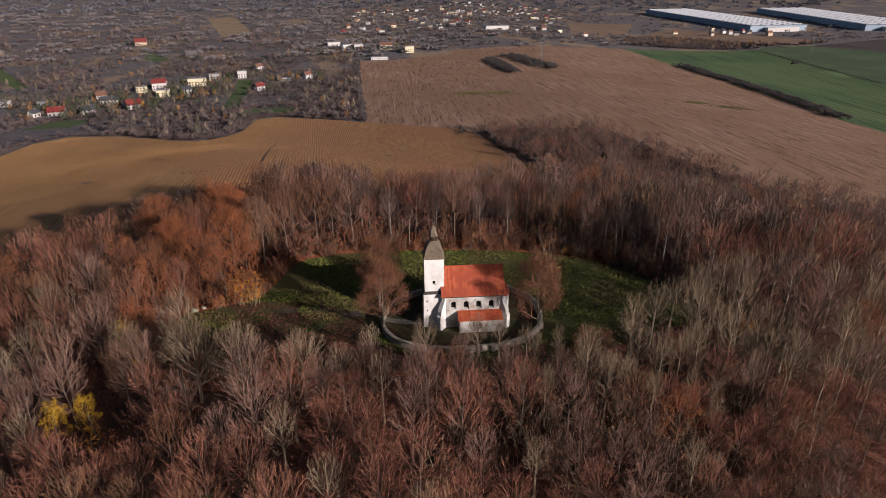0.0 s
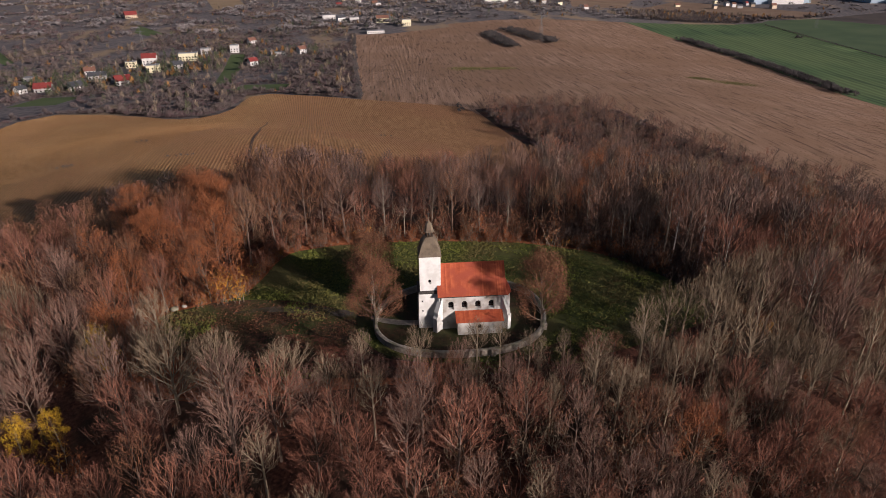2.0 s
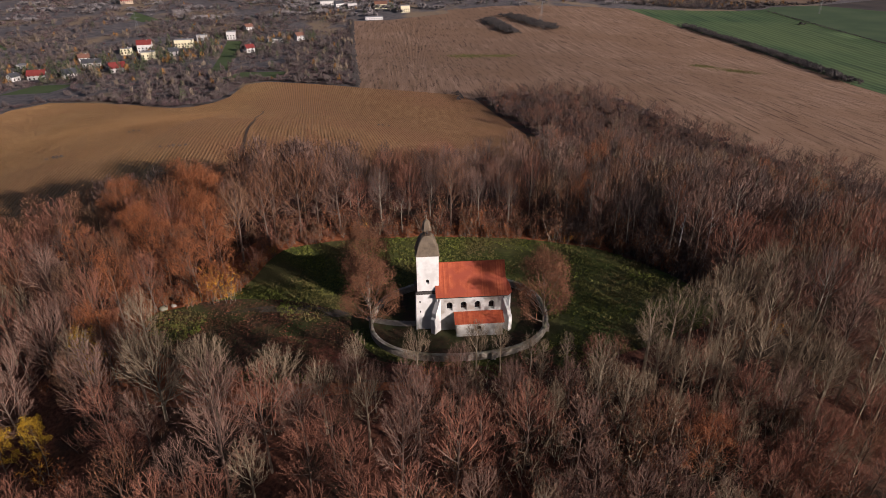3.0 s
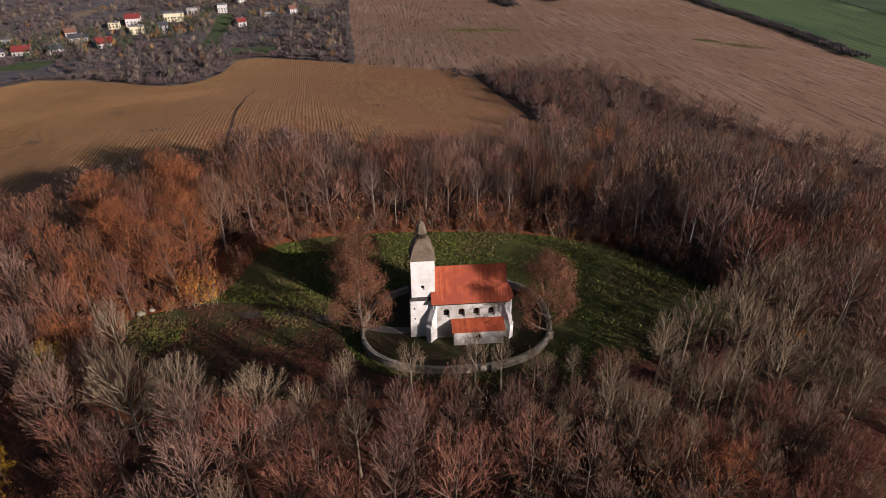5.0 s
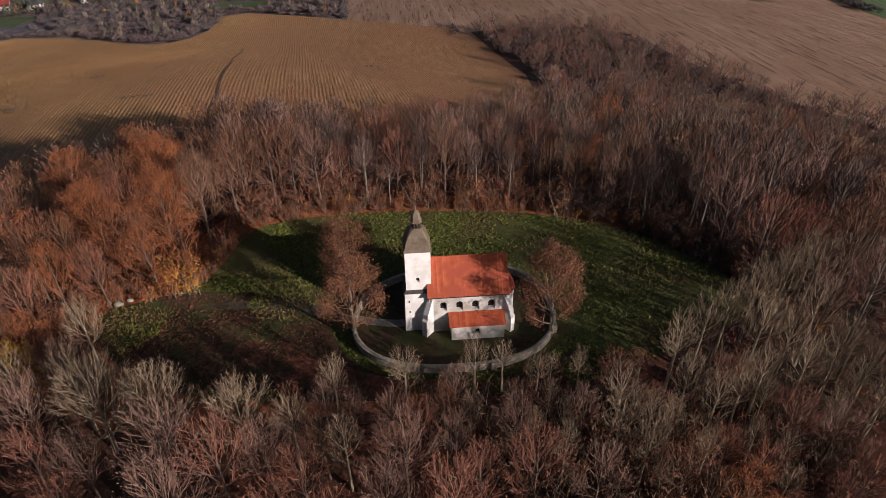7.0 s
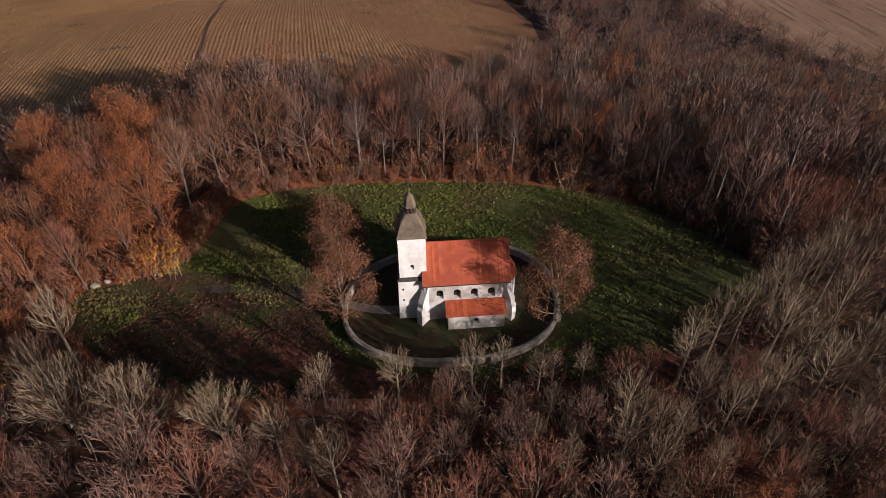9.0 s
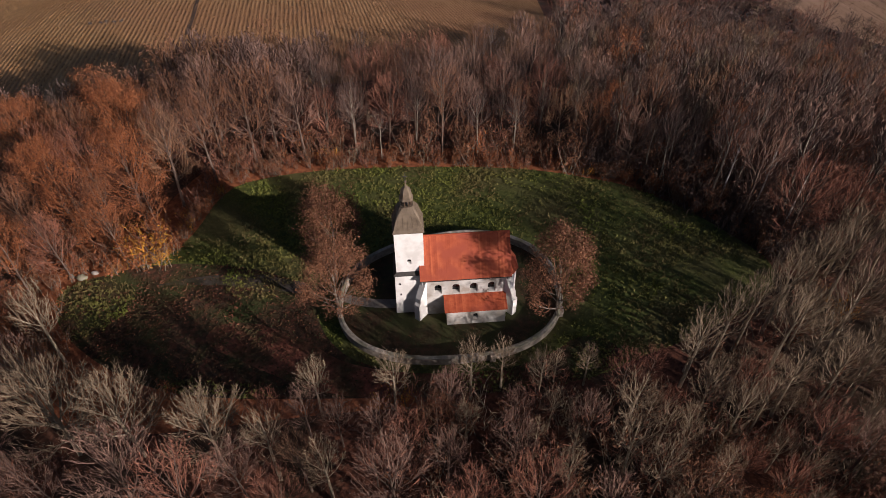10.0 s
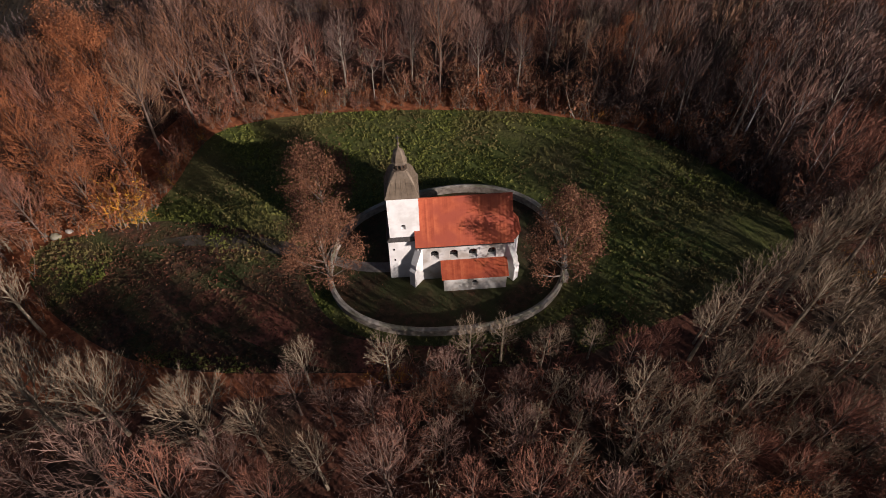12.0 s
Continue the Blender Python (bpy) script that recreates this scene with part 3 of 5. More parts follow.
# ---- churchyard wall ----
yard_wall = empty("churchyard_wall", pose(0, 0, 0), "oval grey stone wall with broad coping slabs around the church", "wall", kind="structure")
ro, ri, co, ci_ = ring(1.0, 110), ring(0.97, 110), ring(1.007, 110), ring(0.962, 110)
WZ = 1.35
bm = bmesh.new()
va = [[bm.verts.new((*p, z)) for p in ring_] for ring_, z in ((ro, -0.8), (ro, WZ), (ri, WZ), (ri, -0.8))]
for a, b in zip(va, va[1:]):
    for i in range(110):
        bm.faces.new((a[i], a[(i + 1) % 110], b[(i + 1) % 110], b[i]))
bmesh.ops.recalc_face_normals(bm, faces=bm.faces)
part("wall_body", bm, M["stone"], yard_wall)
rng = random.Random(11)
for i in range(110):
    j = (i + 1) % 110
    bm = bmesh.new()
    dz = rng.uniform(-0.025, 0.025)
    q = [(co[i] * 0.995 + co[j] * 0.005), (co[i] * 0.015 + co[j] * 0.985), (ci_[i] * 0.015 + ci_[j] * 0.985), (ci_[i] * 0.995 + ci_[j] * 0.005)]
    m_ = [(q[0] + q[3]) / 2, (q[1] + q[2]) / 2]
    lo = [bm.verts.new((*p, WZ)) for p in q]
    hi = [bm.verts.new((*p, WZ + 0.1 + dz)) for p in q]
    rd = [bm.verts.new((*p, WZ + 0.24 + dz)) for p in m_]
    for a in range(4):
        bm.faces.new((lo[a], lo[(a + 1) % 4], hi[(a + 1) % 4], hi[a]))
    bm.faces.new((hi[0], hi[1], rd[1], rd[0]))
    bm.faces.new((hi[2], hi[3], rd[0], rd[1]))
    bm.faces.new((hi[1], hi[2], rd[1]))
    bm.faces.new((hi[3], hi[0], rd[0]))
    bmesh.ops.recalc_face_normals(bm, faces=bm.faces)
    part("coping_slab", bm, M["coping"], yard_wall)
for i in (89, 104):
    p = ro[i]
    bm = bmesh.new()
    box(bm, p[0] - 0.42, p[0] + 0.42, p[1] - 0.42, p[1] + 0.42, -0.8, WZ + 0.18, 0.04)
    part("pier", bm, M["stone"], yard_wall)

# path from the tower to the gate on the west side
bm = bmesh.new()
pv = []
for i in range(13):
    t = i / 12
    x, y = -0.5 - 9.4 * t, 1.6 + 2.6 * t * t
    pv.append([bm.verts.new((x, y + s, float(height(x, y)) + 0.03)) for s in (-0.9, 0.9)])
for a, b in zip(pv, pv[1:]):
    bm.faces.new((a[0], a[1], b[1], b[0]))
bmesh.ops.recalc_face_normals(bm, faces=bm.faces)
tagged(part("path", bm, M["path"]), "pale gravel path from the tower to the wall", "path", kind="structure")
# worn earth track from the gate westwards over the meadow
M["track"] = mat("worn_earth_track", [(0.045, 0.036, 0.03), (0.085, 0.07, 0.06), (0.13, 0.108, 0.092)], 0.7, 7, 0.95, 0.06, 3.0, tint=(0.06, 0.055, 0.025), tint_scale=0.25)
bm = bmesh.new()
pv = []
for i in range(31):
    t = i / 30
    x, y = -11.2 - 27 * t, 5.0 + 2.2 * math.sin(t * 2.6) + 3.0 * t
    w = (1.5 + 0.9 * noise.noise((x * 0.35, y * 0.35, 4.0))) * math.sin(math.pi * (0.12 + 0.86 * t))
    pv.append([bm.verts.new((x, y + k, float(height(x, y + k)) + 0.03)) for k in (-w, -w * 0.4, w * 0.4, w)])
for a, b in zip(pv, pv[1:]):
    for k in range(3):
        bm.faces.new((a[k], a[k + 1], b[k + 1], b[k]))
bmesh.ops.recalc_face_normals(bm, faces=bm.faces)
tagged(part("track", bm, M["track"]), "worn grey earth track across the leafy meadow", "track", kind="structure")


# ---- trees ----
M["bark"] = mat("grey_bark", [(0.09, 0.075, 0.06), (0.17, 0.145, 0.115), (0.26, 0.225, 0.18)], 0.6, 6, 0.9, island=0.3)
M["bark_red"] = mat("brown_bark", [(0.06, 0.04, 0.032), (0.11, 0.075, 0.058), (0.16, 0.115, 0.09)], 0.6, 6, 0.9, island=0.3)
M["bark_pale"] = mat("pale_bark", [(0.16, 0.126, 0.086), (0.25, 0.2, 0.14), (0.35, 0.285, 0.205)], 0.6, 6, 0.9, island=0.3)
M["bark_birch"] = mat("white_bark", [(0.35, 0.33, 0.3), (0.5, 0.48, 0.45), (0.6, 0.58, 0.55)], 1.5, 6, 0.8, island=0.3)
M["twig_red"] = mat("red_brown_twigs", [(0.115, 0.048, 0.033), (0.21, 0.089, 0.058), (0.31, 0.138, 0.09)], 0.13, 3, 0.9, island=0.45)
M["twig_tan"] = mat("tan_twigs", [(0.118, 0.086, 0.056), (0.2, 0.147, 0.097), (0.295, 0.22, 0.148)], 0.13, 3, 0.9, island=0.45)
M["twig_grey"] = mat("grey_brown_twigs", [(0.055, 0.036, 0.032), (0.095, 0.063, 0.054), (0.14, 0.096, 0.08)], 0.13, 3, 0.9, island=0.45)
M["twig_plum"] = mat("plum_brown_twigs", [(0.1, 0.058, 0.045), (0.18, 0.106, 0.08), (0.26, 0.158, 0.12)], 0.13, 3, 0.9, island=0.45)
M["twig_amber"] = mat("amber_brown_twigs", [(0.12, 0.065, 0.038), (0.2, 0.11, 0.064), (0.27, 0.155, 0.09)], 0.13, 3, 0.9, island=0.45)
M["twig_edge"] = mat("dark_plum_twigs", [(0.07, 0.043, 0.036), (0.125, 0.077, 0.062), (0.19, 0.118, 0.093)], 0.13, 3, 0.9, island=0.45)
M["leaf_rust"] = mat("rust_leaves", [(0.145, 0.048, 0.02), (0.232, 0.08, 0.031), (0.315, 0.116, 0.046)], 0.4, 3, 0.8, island=0.5)
M["leaf_brown"] = mat("brown_leaves", [(0.1, 0.045, 0.026), (0.165, 0.074, 0.04), (0.24, 0.112, 0.058)], 0.4, 3, 0.8, island=0.5)
M["leaf_yellow"] = mat("yellow_leaves", [(0.36, 0.2, 0.015), (0.52, 0.31, 0.02), (0.66, 0.42, 0.045)], 0.6, 3, 0.8, island=0.5)
M["leaf_gold"] = mat("golden_leaves", [(0.34, 0.14, 0.018), (0.48, 0.22, 0.025), (0.6, 0.31, 0.045)], 0.6, 3, 0.8, island=0.5)


class Growth:
    """Collects the tubes, twigs and leaves of one tree as triangles."""

    def __init__(self):
        self.v, self.f, self.n = [[], []], [[], []], [0, 0]

    def add(self, layer, v, f):
        self.v[layer].append(np.asarray(v, float))
        self.f[layer].append(np.asarray(f, int) + self.n[layer])
        self.n[layer] += len(v)

    def tube(self, pts, radii, sides):
        pts = np.asarray(pts, float)
        d = np.gradient(pts, axis=0)
        d /= np.linalg.norm(d, axis=1)[:, None] + 1e-9
        a = np.cross(d, (0.31, 0.87, 0.39))
        a /= np.linalg.norm(a, axis=1)[:, None] + 1e-9
        b = np.cross(d, a)
        an = np.arange(sides) * 2 * np.pi / sides
        r = np.asarray(radii)[:, None, None]
        v = pts[:, None] + r * (a[:, None] * np.cos(an)[None, :, None] + b[:, None] * np.sin(an)[None, :, None])
        f = []
        for k in range(len(pts) - 1):
            for i in range(sides):
                j = (i + 1) % sides
                p, q, s, t = k * sides + i, k * sides + j, (k + 1) * sides + j, (k + 1) * sides + i
                f += [(p, q, s), (p, s, t)]
        self.add(0, v.reshape(-1, 3), f)

    def spikes(self, base, tip, width, rng):
        """Thin twigs, one slim triangle each."""
        d = tip - base
        s = np.cross(d, rng.normal(size=d.shape))
        s *= (width / (np.linalg.norm(s, axis=1) + 1e-9))[:, None] * 0.5
        n = len(base)
        v = np.stack([base - s, base + s, tip], 1).reshape(-1, 3)
        self.add(1, v, np.arange(3 * n).reshape(-1, 3))

    def leaves(self, at, size, rng):
        n = len(at)
        a, b = rng.normal(size=(n, 3)), rng.normal(size=(n, 3))
        a *= (size / np.linalg.norm(a, axis=1))[:, None]
        b *= (size / np.linalg.norm(b, axis=1))[:, None]
        v = np.stack([at - a * 0.6, at + a * 0.5 + b * 0.25, at + b * 0.7], 1).reshape(-1, 3)
        self.add(1, v, np.arange(3 * n).reshape(-1, 3))

    def done(self):
        return [(np.concatenate(v), np.concatenate(f)) if v else (np.zeros((0, 3)), np.zeros((0, 3), int)) for v, f in zip(self.v, self.f)]


def unit(v):
    return v / (np.linalg.norm(v, axis=-1, keepdims=True) + 1e-9)


def grow(seed, h=18.0, steep=38, spread=0.24, first=0.3, limbs=11, per_limb=9, twigs=7, thick=1.0, twig_w=0.05, leaf=0, leaf_size=0.3, bunches=0, light=False, fuzz=0.3):
    """A deciduous tree: straight rising limbs leave the trunk in turn, branches leave the limbs like the barbs of a feather and reach the dome of the crown, fine twigs leave the
    branches the same way; leaves hang in bunches on some."""
    rng = np.random.RandomState(seed)
    g = Growth()
    up = np.array([0, 0, 1.0])
    lean = np.array([*rng.normal(0, 0.035, 2), 0])
    nt = 6
    tz = np.linspace(0, 0.88, nt)
    axis = (up * tz[:, None] + lean * tz[:, None]) * h + np.column_stack([rng.normal(0, 0.006 * h, (nt, 2)) * tz[:, None], np.zeros(nt)])
    axis[0] = (0, 0, -0.8)
    g.tube(axis, h * 0.0105 * thick * np.array([1.3, 1.0, 0.82, 0.55, 0.28, 0.05]), 4 if light else 5)
    mid = first + (1 - first) * 0.4
    centre = up * mid * h + lean * h * 0.6
    half = np.array([spread, spread, 1 - mid]) * h
    squash = rng.uniform(0.86, 1.14, 8)

    def reach(p, d):
        """How far the dome's skin lies from p along d."""
        k = squash[(np.arctan2(d[:, 1], d[:, 0]) * 8 / 6.2832).astype(int) % 8][:, None] * np.array([1, 1, 0]) + np.array([0, 0, 1])
        q, e = (p - centre) / (half * k), d / (half * k)
        A, B, C = (e * e).sum(1), (q * e).sum(1), (q * q).sum(1) - 1
        return (-B + np.sqrt(np.maximum(B * B - A * C, 0))) / A

    ends = []
    for i in range(limbs):
        k = (i + rng.uniform(0, 0.6)) / limbs
        t = first + (0.62 - first) * k
        p0 = np.array([np.interp(t, tz, axis[:, c]) for c in range(3)])
        an = i * 2.4 + rng.uniform(-0.3, 0.3)
        rise = radians(steep + (78 - steep) * k + rng.uniform(-5, 5))
        d = np.array([math.cos(an) * math.cos(rise), math.sin(an) * math.cos(rise), math.sin(rise)])
        L = max(float(reach(p0[None], d[None])[0]), 0.15 * h) * rng.uniform(0.9, 1.03)
        n = 3 if light else 4
        ts = np.linspace(0, 1, n)
        bow = up * 0.05 * L - d * 0.05 * L * d[2]
        pts = p0 + d * (ts * L)[:, None] - bow * (4 * ts * (1 - ts))[:, None]
        pts[1:-1] += rng.normal(0, 0.004 * h, (n - 2, 3))
        r0 = h * 0.0048 * thick * (1.2 - 0.7 * t) * min(1.2, L / (0.4 * h))
        g.tube(pts, r0 * np.interp(ts, (0, 0.5, 1), (1, 0.62, 0.16)), 3)
        m = per_limb
        u = 0.14 + 0.82 * (np.arange(m) + rng.uniform(0, 0.6, m)) / m
        q0 = np.stack([np.interp(u, ts, pts[:, c]) for c in range(3)], 1)
        a1 = unit(np.cross(d, up))
        a2 = np.cross(d, a1)
        turn = np.arange(m) * 2.2 + rng.uniform(-0.4, 0.4, m) + i
        side = a1 * np.cos(turn)[:, None] + a2 * np.sin(turn)[:, None] * 0.8
        fork = rng.uniform(0.5, 0.85, m)[:, None]
        way = unit(d + side * fork + up * 0.08)
        far = np.clip(reach(q0, way) * rng.uniform(0.82, 1.04, m), 0.04 * h, (0.36 - 0.2 * u) * h)
        late = unit(way + up * 0.35 + d * 0.2)
        q1 = q0 + way * (far * 0.5)[:, None]
        q2 = q1 + late * (far * 0.52)[:, None]
        wide = r0 * (0.95 - 0.5 * u) + 0.4 * twig_w
        s = np.cross(q2 - q0, rng.normal(size=q0.shape))
        s *= (wide / (np.linalg.norm(s, axis=1) + 1e-9))[:, None]
        v = np.stack([q0 - s * 0.5, q0 + s * 0.5, q1 - s * 0.36, q1 + s * 0.36, q2], 1).reshape(-1, 3)
        f = (np.arange(m) * 5)[:, None, None] + np.array([(0, 1, 3), (0, 3, 2), (2, 3, 4)])
        g.add(1, v, f.reshape(-1, 3))
        w = twigs * m
        b = np.repeat(np.arange(m), twigs)
        j = np.tile(np.arange(twigs), m)
        s = 0.2 + 0.78 * (j + rng.uniform(0, 0.8, w)) / twigs
        base = np.where((s < 0.5)[:, None], q0[b] + (q1 - q0)[b] * (2 * s)[:, None], q1[b] + (q2 - q1)[b] * (2 * s - 1)[:, None])
        along_ = np.where((s < 0.5)[:, None], way[b], late[b])
        swing = unit(np.cross(along_, unit(rng.normal(0, 0.5, (w, 3)) + side[b])))
        tw = unit(along_ + swing * (np.where(j % 2 == 0, 1, -1) * rng.uniform(0.3, 0.75, w))[:, None] + up * 0.14)
        tip = base + tw * (np.clip(far[b] * rng.uniform(0.32, 0.6, w), 0.03 * h, 0.1 * h) * (1.15 - 0.5 * s))[:, None]
        g.spikes(base, tip, np.full(w, twig_w), rng)
        ends.append(tip)
    ends = np.concatenate(ends)
    if bunches:
        at = ends[rng.randint(0, len(ends), bunches)]
        leaf_at = np.repeat(at, leaf // bunches, axis=0)
        g.leaves(leaf_at + rng.normal(0, 0.026 * h, leaf_at.shape), np.full(len(leaf_at), leaf_size) * rng.uniform(0.6, 1.3, len(leaf_at)), rng)
    elif leaf:
        at = ends[rng.randint(0, len(ends), leaf)] + rng.normal(0, fuzz, (leaf, 3))
        g.leaves(at, np.full(leaf, leaf_size) * rng.uniform(0.6, 1.3, leaf), rng)
    return g.done()


def grow_shrub(seed, h=3.5, stems=8, twigs=10, leaf=0, leaf_size=0.25):
    """A many-stemmed shrub or sapling clump."""
    rng = np.random.RandomState(seed)
    g = Growth()
    tips = []
    for i in range(stems):
        an = rng.uniform(0, 6.28)
        d = np.array([math.cos(an) * rng.uniform(0.1, 0.55), math.sin(an) * rng.uniform(0.1, 0.55), 1.0])
        b = np.array([rng.normal(0, 0.12 * h), rng.normal(0, 0.12 * h), -0.2])
        L = h * rng.uniform(0.6, 1.05)
        p = np.stack([b, b + d * L * 0.5 + rng.normal(0, 0.05 * h, 3), b + d * L], 0)
        g.tube(p, np.array([0.045, 0.03, 0.01]) * (h / 3.5) ** 0.5, 3)
        s = rng.uniform(0.2, 1, twigs)
        base = b + (p[2] - b) * s[:, None]
        w = rng.normal(0, 0.55, (twigs, 3)) + d * 0.6
        w /= np.linalg.norm(w, axis=1)[:, None]
        tip = base + w * (h * rng.uniform(0.12, 0.28, twigs))[:, None]
        g.spikes(base, tip, np.full(twigs, 0.085), rng)
        tips.append(tip)
    tips = np.concatenate(tips)
    if leaf:
        at = tips[rng.randint(0, len(tips), leaf)] + rng.normal(0, 0.08 * h, (leaf, 3))
        g.leaves(at, np.full(leaf, leaf_size) * rng.uniform(0.6, 1.3, leaf), rng)
    return g.done()


# kind: (grown forms, bark, crown material, name, label)
BEECH = [grow(s, spread=0.25, first=0.24, steep=30, limbs=12, per_limb=10, twigs=9, thick=1.15, twig_w=0.066, leaf=150, leaf_size=0.24) for s in (1, 2, 3, 20)]
EDGE_BEECH = [grow(s, spread=0.26, first=0.14, steep=28, limbs=11, per_limb=8, twigs=7, light=True, twig_w=0.22, leaf=520, leaf_size=0.42, fuzz=0.5) for s in (57, 58, 59)]
RED_BEECH = [grow(s, spread=0.27, first=0.2, steep=28, limbs=13, per_limb=10, twigs=9, twig_w=0.06, leaf=480, leaf_size=0.22, fuzz=0.45) for s in (26, 27, 28, 29)]
KINDS = {
    "red": (RED_BEECH, "bark_red", "twig_red", "bare_tree", "bare beech tree with dense red-brown twigs in the wood"),
    "plum": (BEECH, "bark_red", "twig_plum", "bare_tree", "bare beech tree with dull plum-brown twigs in the wood"),
    "amber": (BEECH, "bark_red", "twig_amber", "bare_tree", "bare oak tree with amber-brown twigs in the wood"),
    "edge": (EDGE_BEECH, "bark_red", "twig_edge", "bare_tree", "dense old beech with plum-brown twigs at the edge of the wood"),
    "tan": ([grow(s, spread=0.17, first=0.36, limbs=11, per_limb=9, twigs=8, thick=1.4, twig_w=0.06) for s in (4, 5, 6, 22)], "bark_pale", "twig_tan", "bare_tree", "bare ash tree with pale tan branches at the clearing"),
    "ash": ([grow(s, spread=0.36, first=0.16, steep=26, limbs=17, per_limb=13, twigs=11, thick=1.45, twig_w=0.055) for s in (23, 24, 25)], "bark_pale", "twig_tan", "ash_tree", "broad bare ash tree with pale fanning branches"),
    "grey": ([grow(s, spread=0.16, first=0.4, limbs=9, per_limb=9, twigs=8, twig_w=0.055) for s in (7, 8, 9)], "bark", "twig_grey", "bare_tree", "slender bare tree with dark trunk and grey twigs"),
    "rust": ([grow(s, spread=0.3, first=0.16, limbs=12, per_limb=7, twigs=4, leaf=3900, leaf_size=0.25, bunches=170) for s in (10, 11)], "bark_red", "leaf_rust", "oak_tree", "oak tree still holding rust-orange autumn leaves"),
    "brown": ([grow(s, spread=0.24, first=0.24, limbs=11, per_limb=8, twigs=7, leaf=900, leaf_size=0.22) for s in (12, 13)], "bark_red", "leaf_brown", "hornbeam_tree", "tree with sparse withered brown leaves"),
    "oak": ([grow(s, spread=0.29, first=0.16, limbs=15, per_limb=9, twigs=5, leaf=14000, leaf_size=0.26, thick=1.2, bunches=400) for s in (16, 17)], "bark", "leaf_brown", "oak_tree", "broad oak tree full of withered brown leaves by the churchyard wall"),
    "russet": ([grow(s, spread=0.36, first=0.1, limbs=16, per_limb=9, twigs=4, leaf=9600, leaf_size=0.25, thick=1.2, bunches=320) for s in (18, 19)], "bark_red", "leaf_rust", "oak_tree", "large domed oak tree full of russet-red leaves"),
    "yellow": ([grow(s, h=15, spread=0.2, first=0.1, limbs=9, per_limb=6, twigs=4, leaf=2400, leaf_size=0.28, bunches=80) for s in (14,)], "bark", "leaf_yellow", "maple_tree", "small maple tree with bright yellow leaves"),
    "birch": ([grow(s, spread=0.13, first=0.34, limbs=10, per_limb=8, twigs=8, thick=0.9) for s in (15,)], "bark_birch", "twig_red", "birch_tree", "birch tree with white trunk and fine reddish twigs"),
}
FAR_BEECH = [grow(s, spread=0.24, first=0.27, steep=30, limbs=10, per_limb=8, twigs=6, thick=1.3, light=True, twig_w=0.15, leaf=120, leaf_size=0.34) for s in (41, 42, 43, 54)]
LIGHT = {
    "edge": (EDGE_BEECH, "bark_red", "twig_edge"),
    "red": (FAR_BEECH, "bark_red", "twig_red"),
    "plum": (FAR_BEECH, "bark_red", "twig_plum"),
    "amber": (FAR_BEECH, "bark_red", "twig_amber"),
    "tan": ([grow(s, spread=0.18, first=0.34, limbs=9, per_limb=7, twigs=6, thick=1.3, light=True, twig_w=0.14) for s in (44, 45)], "bark_pale", "twig_tan"),
    "grey": ([grow(s, spread=0.2, first=0.32, steep=32, limbs=9, per_limb=8, twigs=6, thick=1.4, light=True, twig_w=0.15) for s in (46, 47, 55)], "bark", "twig_grey"),
    "rust": ([grow(s, spread=0.28, first=0.18, limbs=9, per_limb=6, twigs=3, leaf=1000, leaf_size=0.36, light=True, bunches=70) for s in (48, 49)], "bark_red", "leaf_rust"),
    "brown": ([grow(s, spread=0.22, first=0.24, limbs=9, per_limb=7, twigs=5, leaf=420, leaf_size=0.4, twig_w=0.12, light=True) for s in (50, 51)], "bark_red", "leaf_brown"),
}
LOW = {k: ([grow(s, h=14, spread=0.34, first=0.1, steep=22, limbs=8, per_limb=5, twigs=5, light=True, twig_w=0.16) for s in (52, 53, 56)], "bark_red", m) for k, m in
       (("grey", "twig_grey"), ("plum", "twig_plum"), ("red", "twig_red"), ("tan", "twig_tan"), ("brown", "leaf_brown"))}
WIDTH = {"edge": 4.4, "red": 4.4, "plum": 4.1, "amber": 4.1, "tan": 3.0, "grey": 3.1, "rust": 4.8, "brown": 4.0, "ash": 6.2, "russet": 5.5, "oak": 5.0, "yellow": 4.4, "birch": 2.0}


def mesh_of(name, vf, material):
    me = bpy.data.meshes.new(name)
    me.from_pydata(vf[0].tolist(), [], vf[1].tolist())
    me.materials.append(M[material])
    return me


def joined(name, places, label, category, kinds=None):
    """Many plants as one object: places are (kind, form, x, y, z, turn, size)."""
    table = kinds or KINDS
    V, F, S, n = [], [], [], 0
    slots = list(dict.fromkeys(k for e in table.values() for k in e[1:3]))
    for kind, form, x, y, z, turn, size in places:
        forms, bark, crown = table[kind][:3]
        c, s = math.cos(turn), math.sin(turn)
        for (v, f), key in zip(forms[form % len(forms)], (bark, crown)):
            if len(v) == 0:
                continue
            w = v * size
            V.append(np.column_stack([w[:, 0] * c - w[:, 1] * s + x, w[:, 0] * s + w[:, 1] * c + y, w[:, 2] + z]))
            F.append(f + n)
            S.append(np.full(len(f), slots.index(key), np.int32))
            n += len(v)
    V, F, S = np.concatenate(V), np.concatenate(F).astype(np.int32), np.concatenate(S)
    me = bpy.data.meshes.new(name)
    me.vertices.add(len(V))
    me.vertices.foreach_set("co", V.astype(np.float32).ravel())
    me.loops.add(len(F) * 3)
    me.loops.foreach_set("vertex_index", F.ravel())
    me.polygons.add(len(F))
    me.polygons.foreach_set("loop_start", np.arange(0, len(F) * 3, 3, dtype=np.int32))
    me.polygons.foreach_set("material_index", S)
    for k in slots:
        me.materials.append(M[k])
    me.update(calc_edges=True)
    return tagged(new(name, me), label, category, kind="stuff")


protos = {}


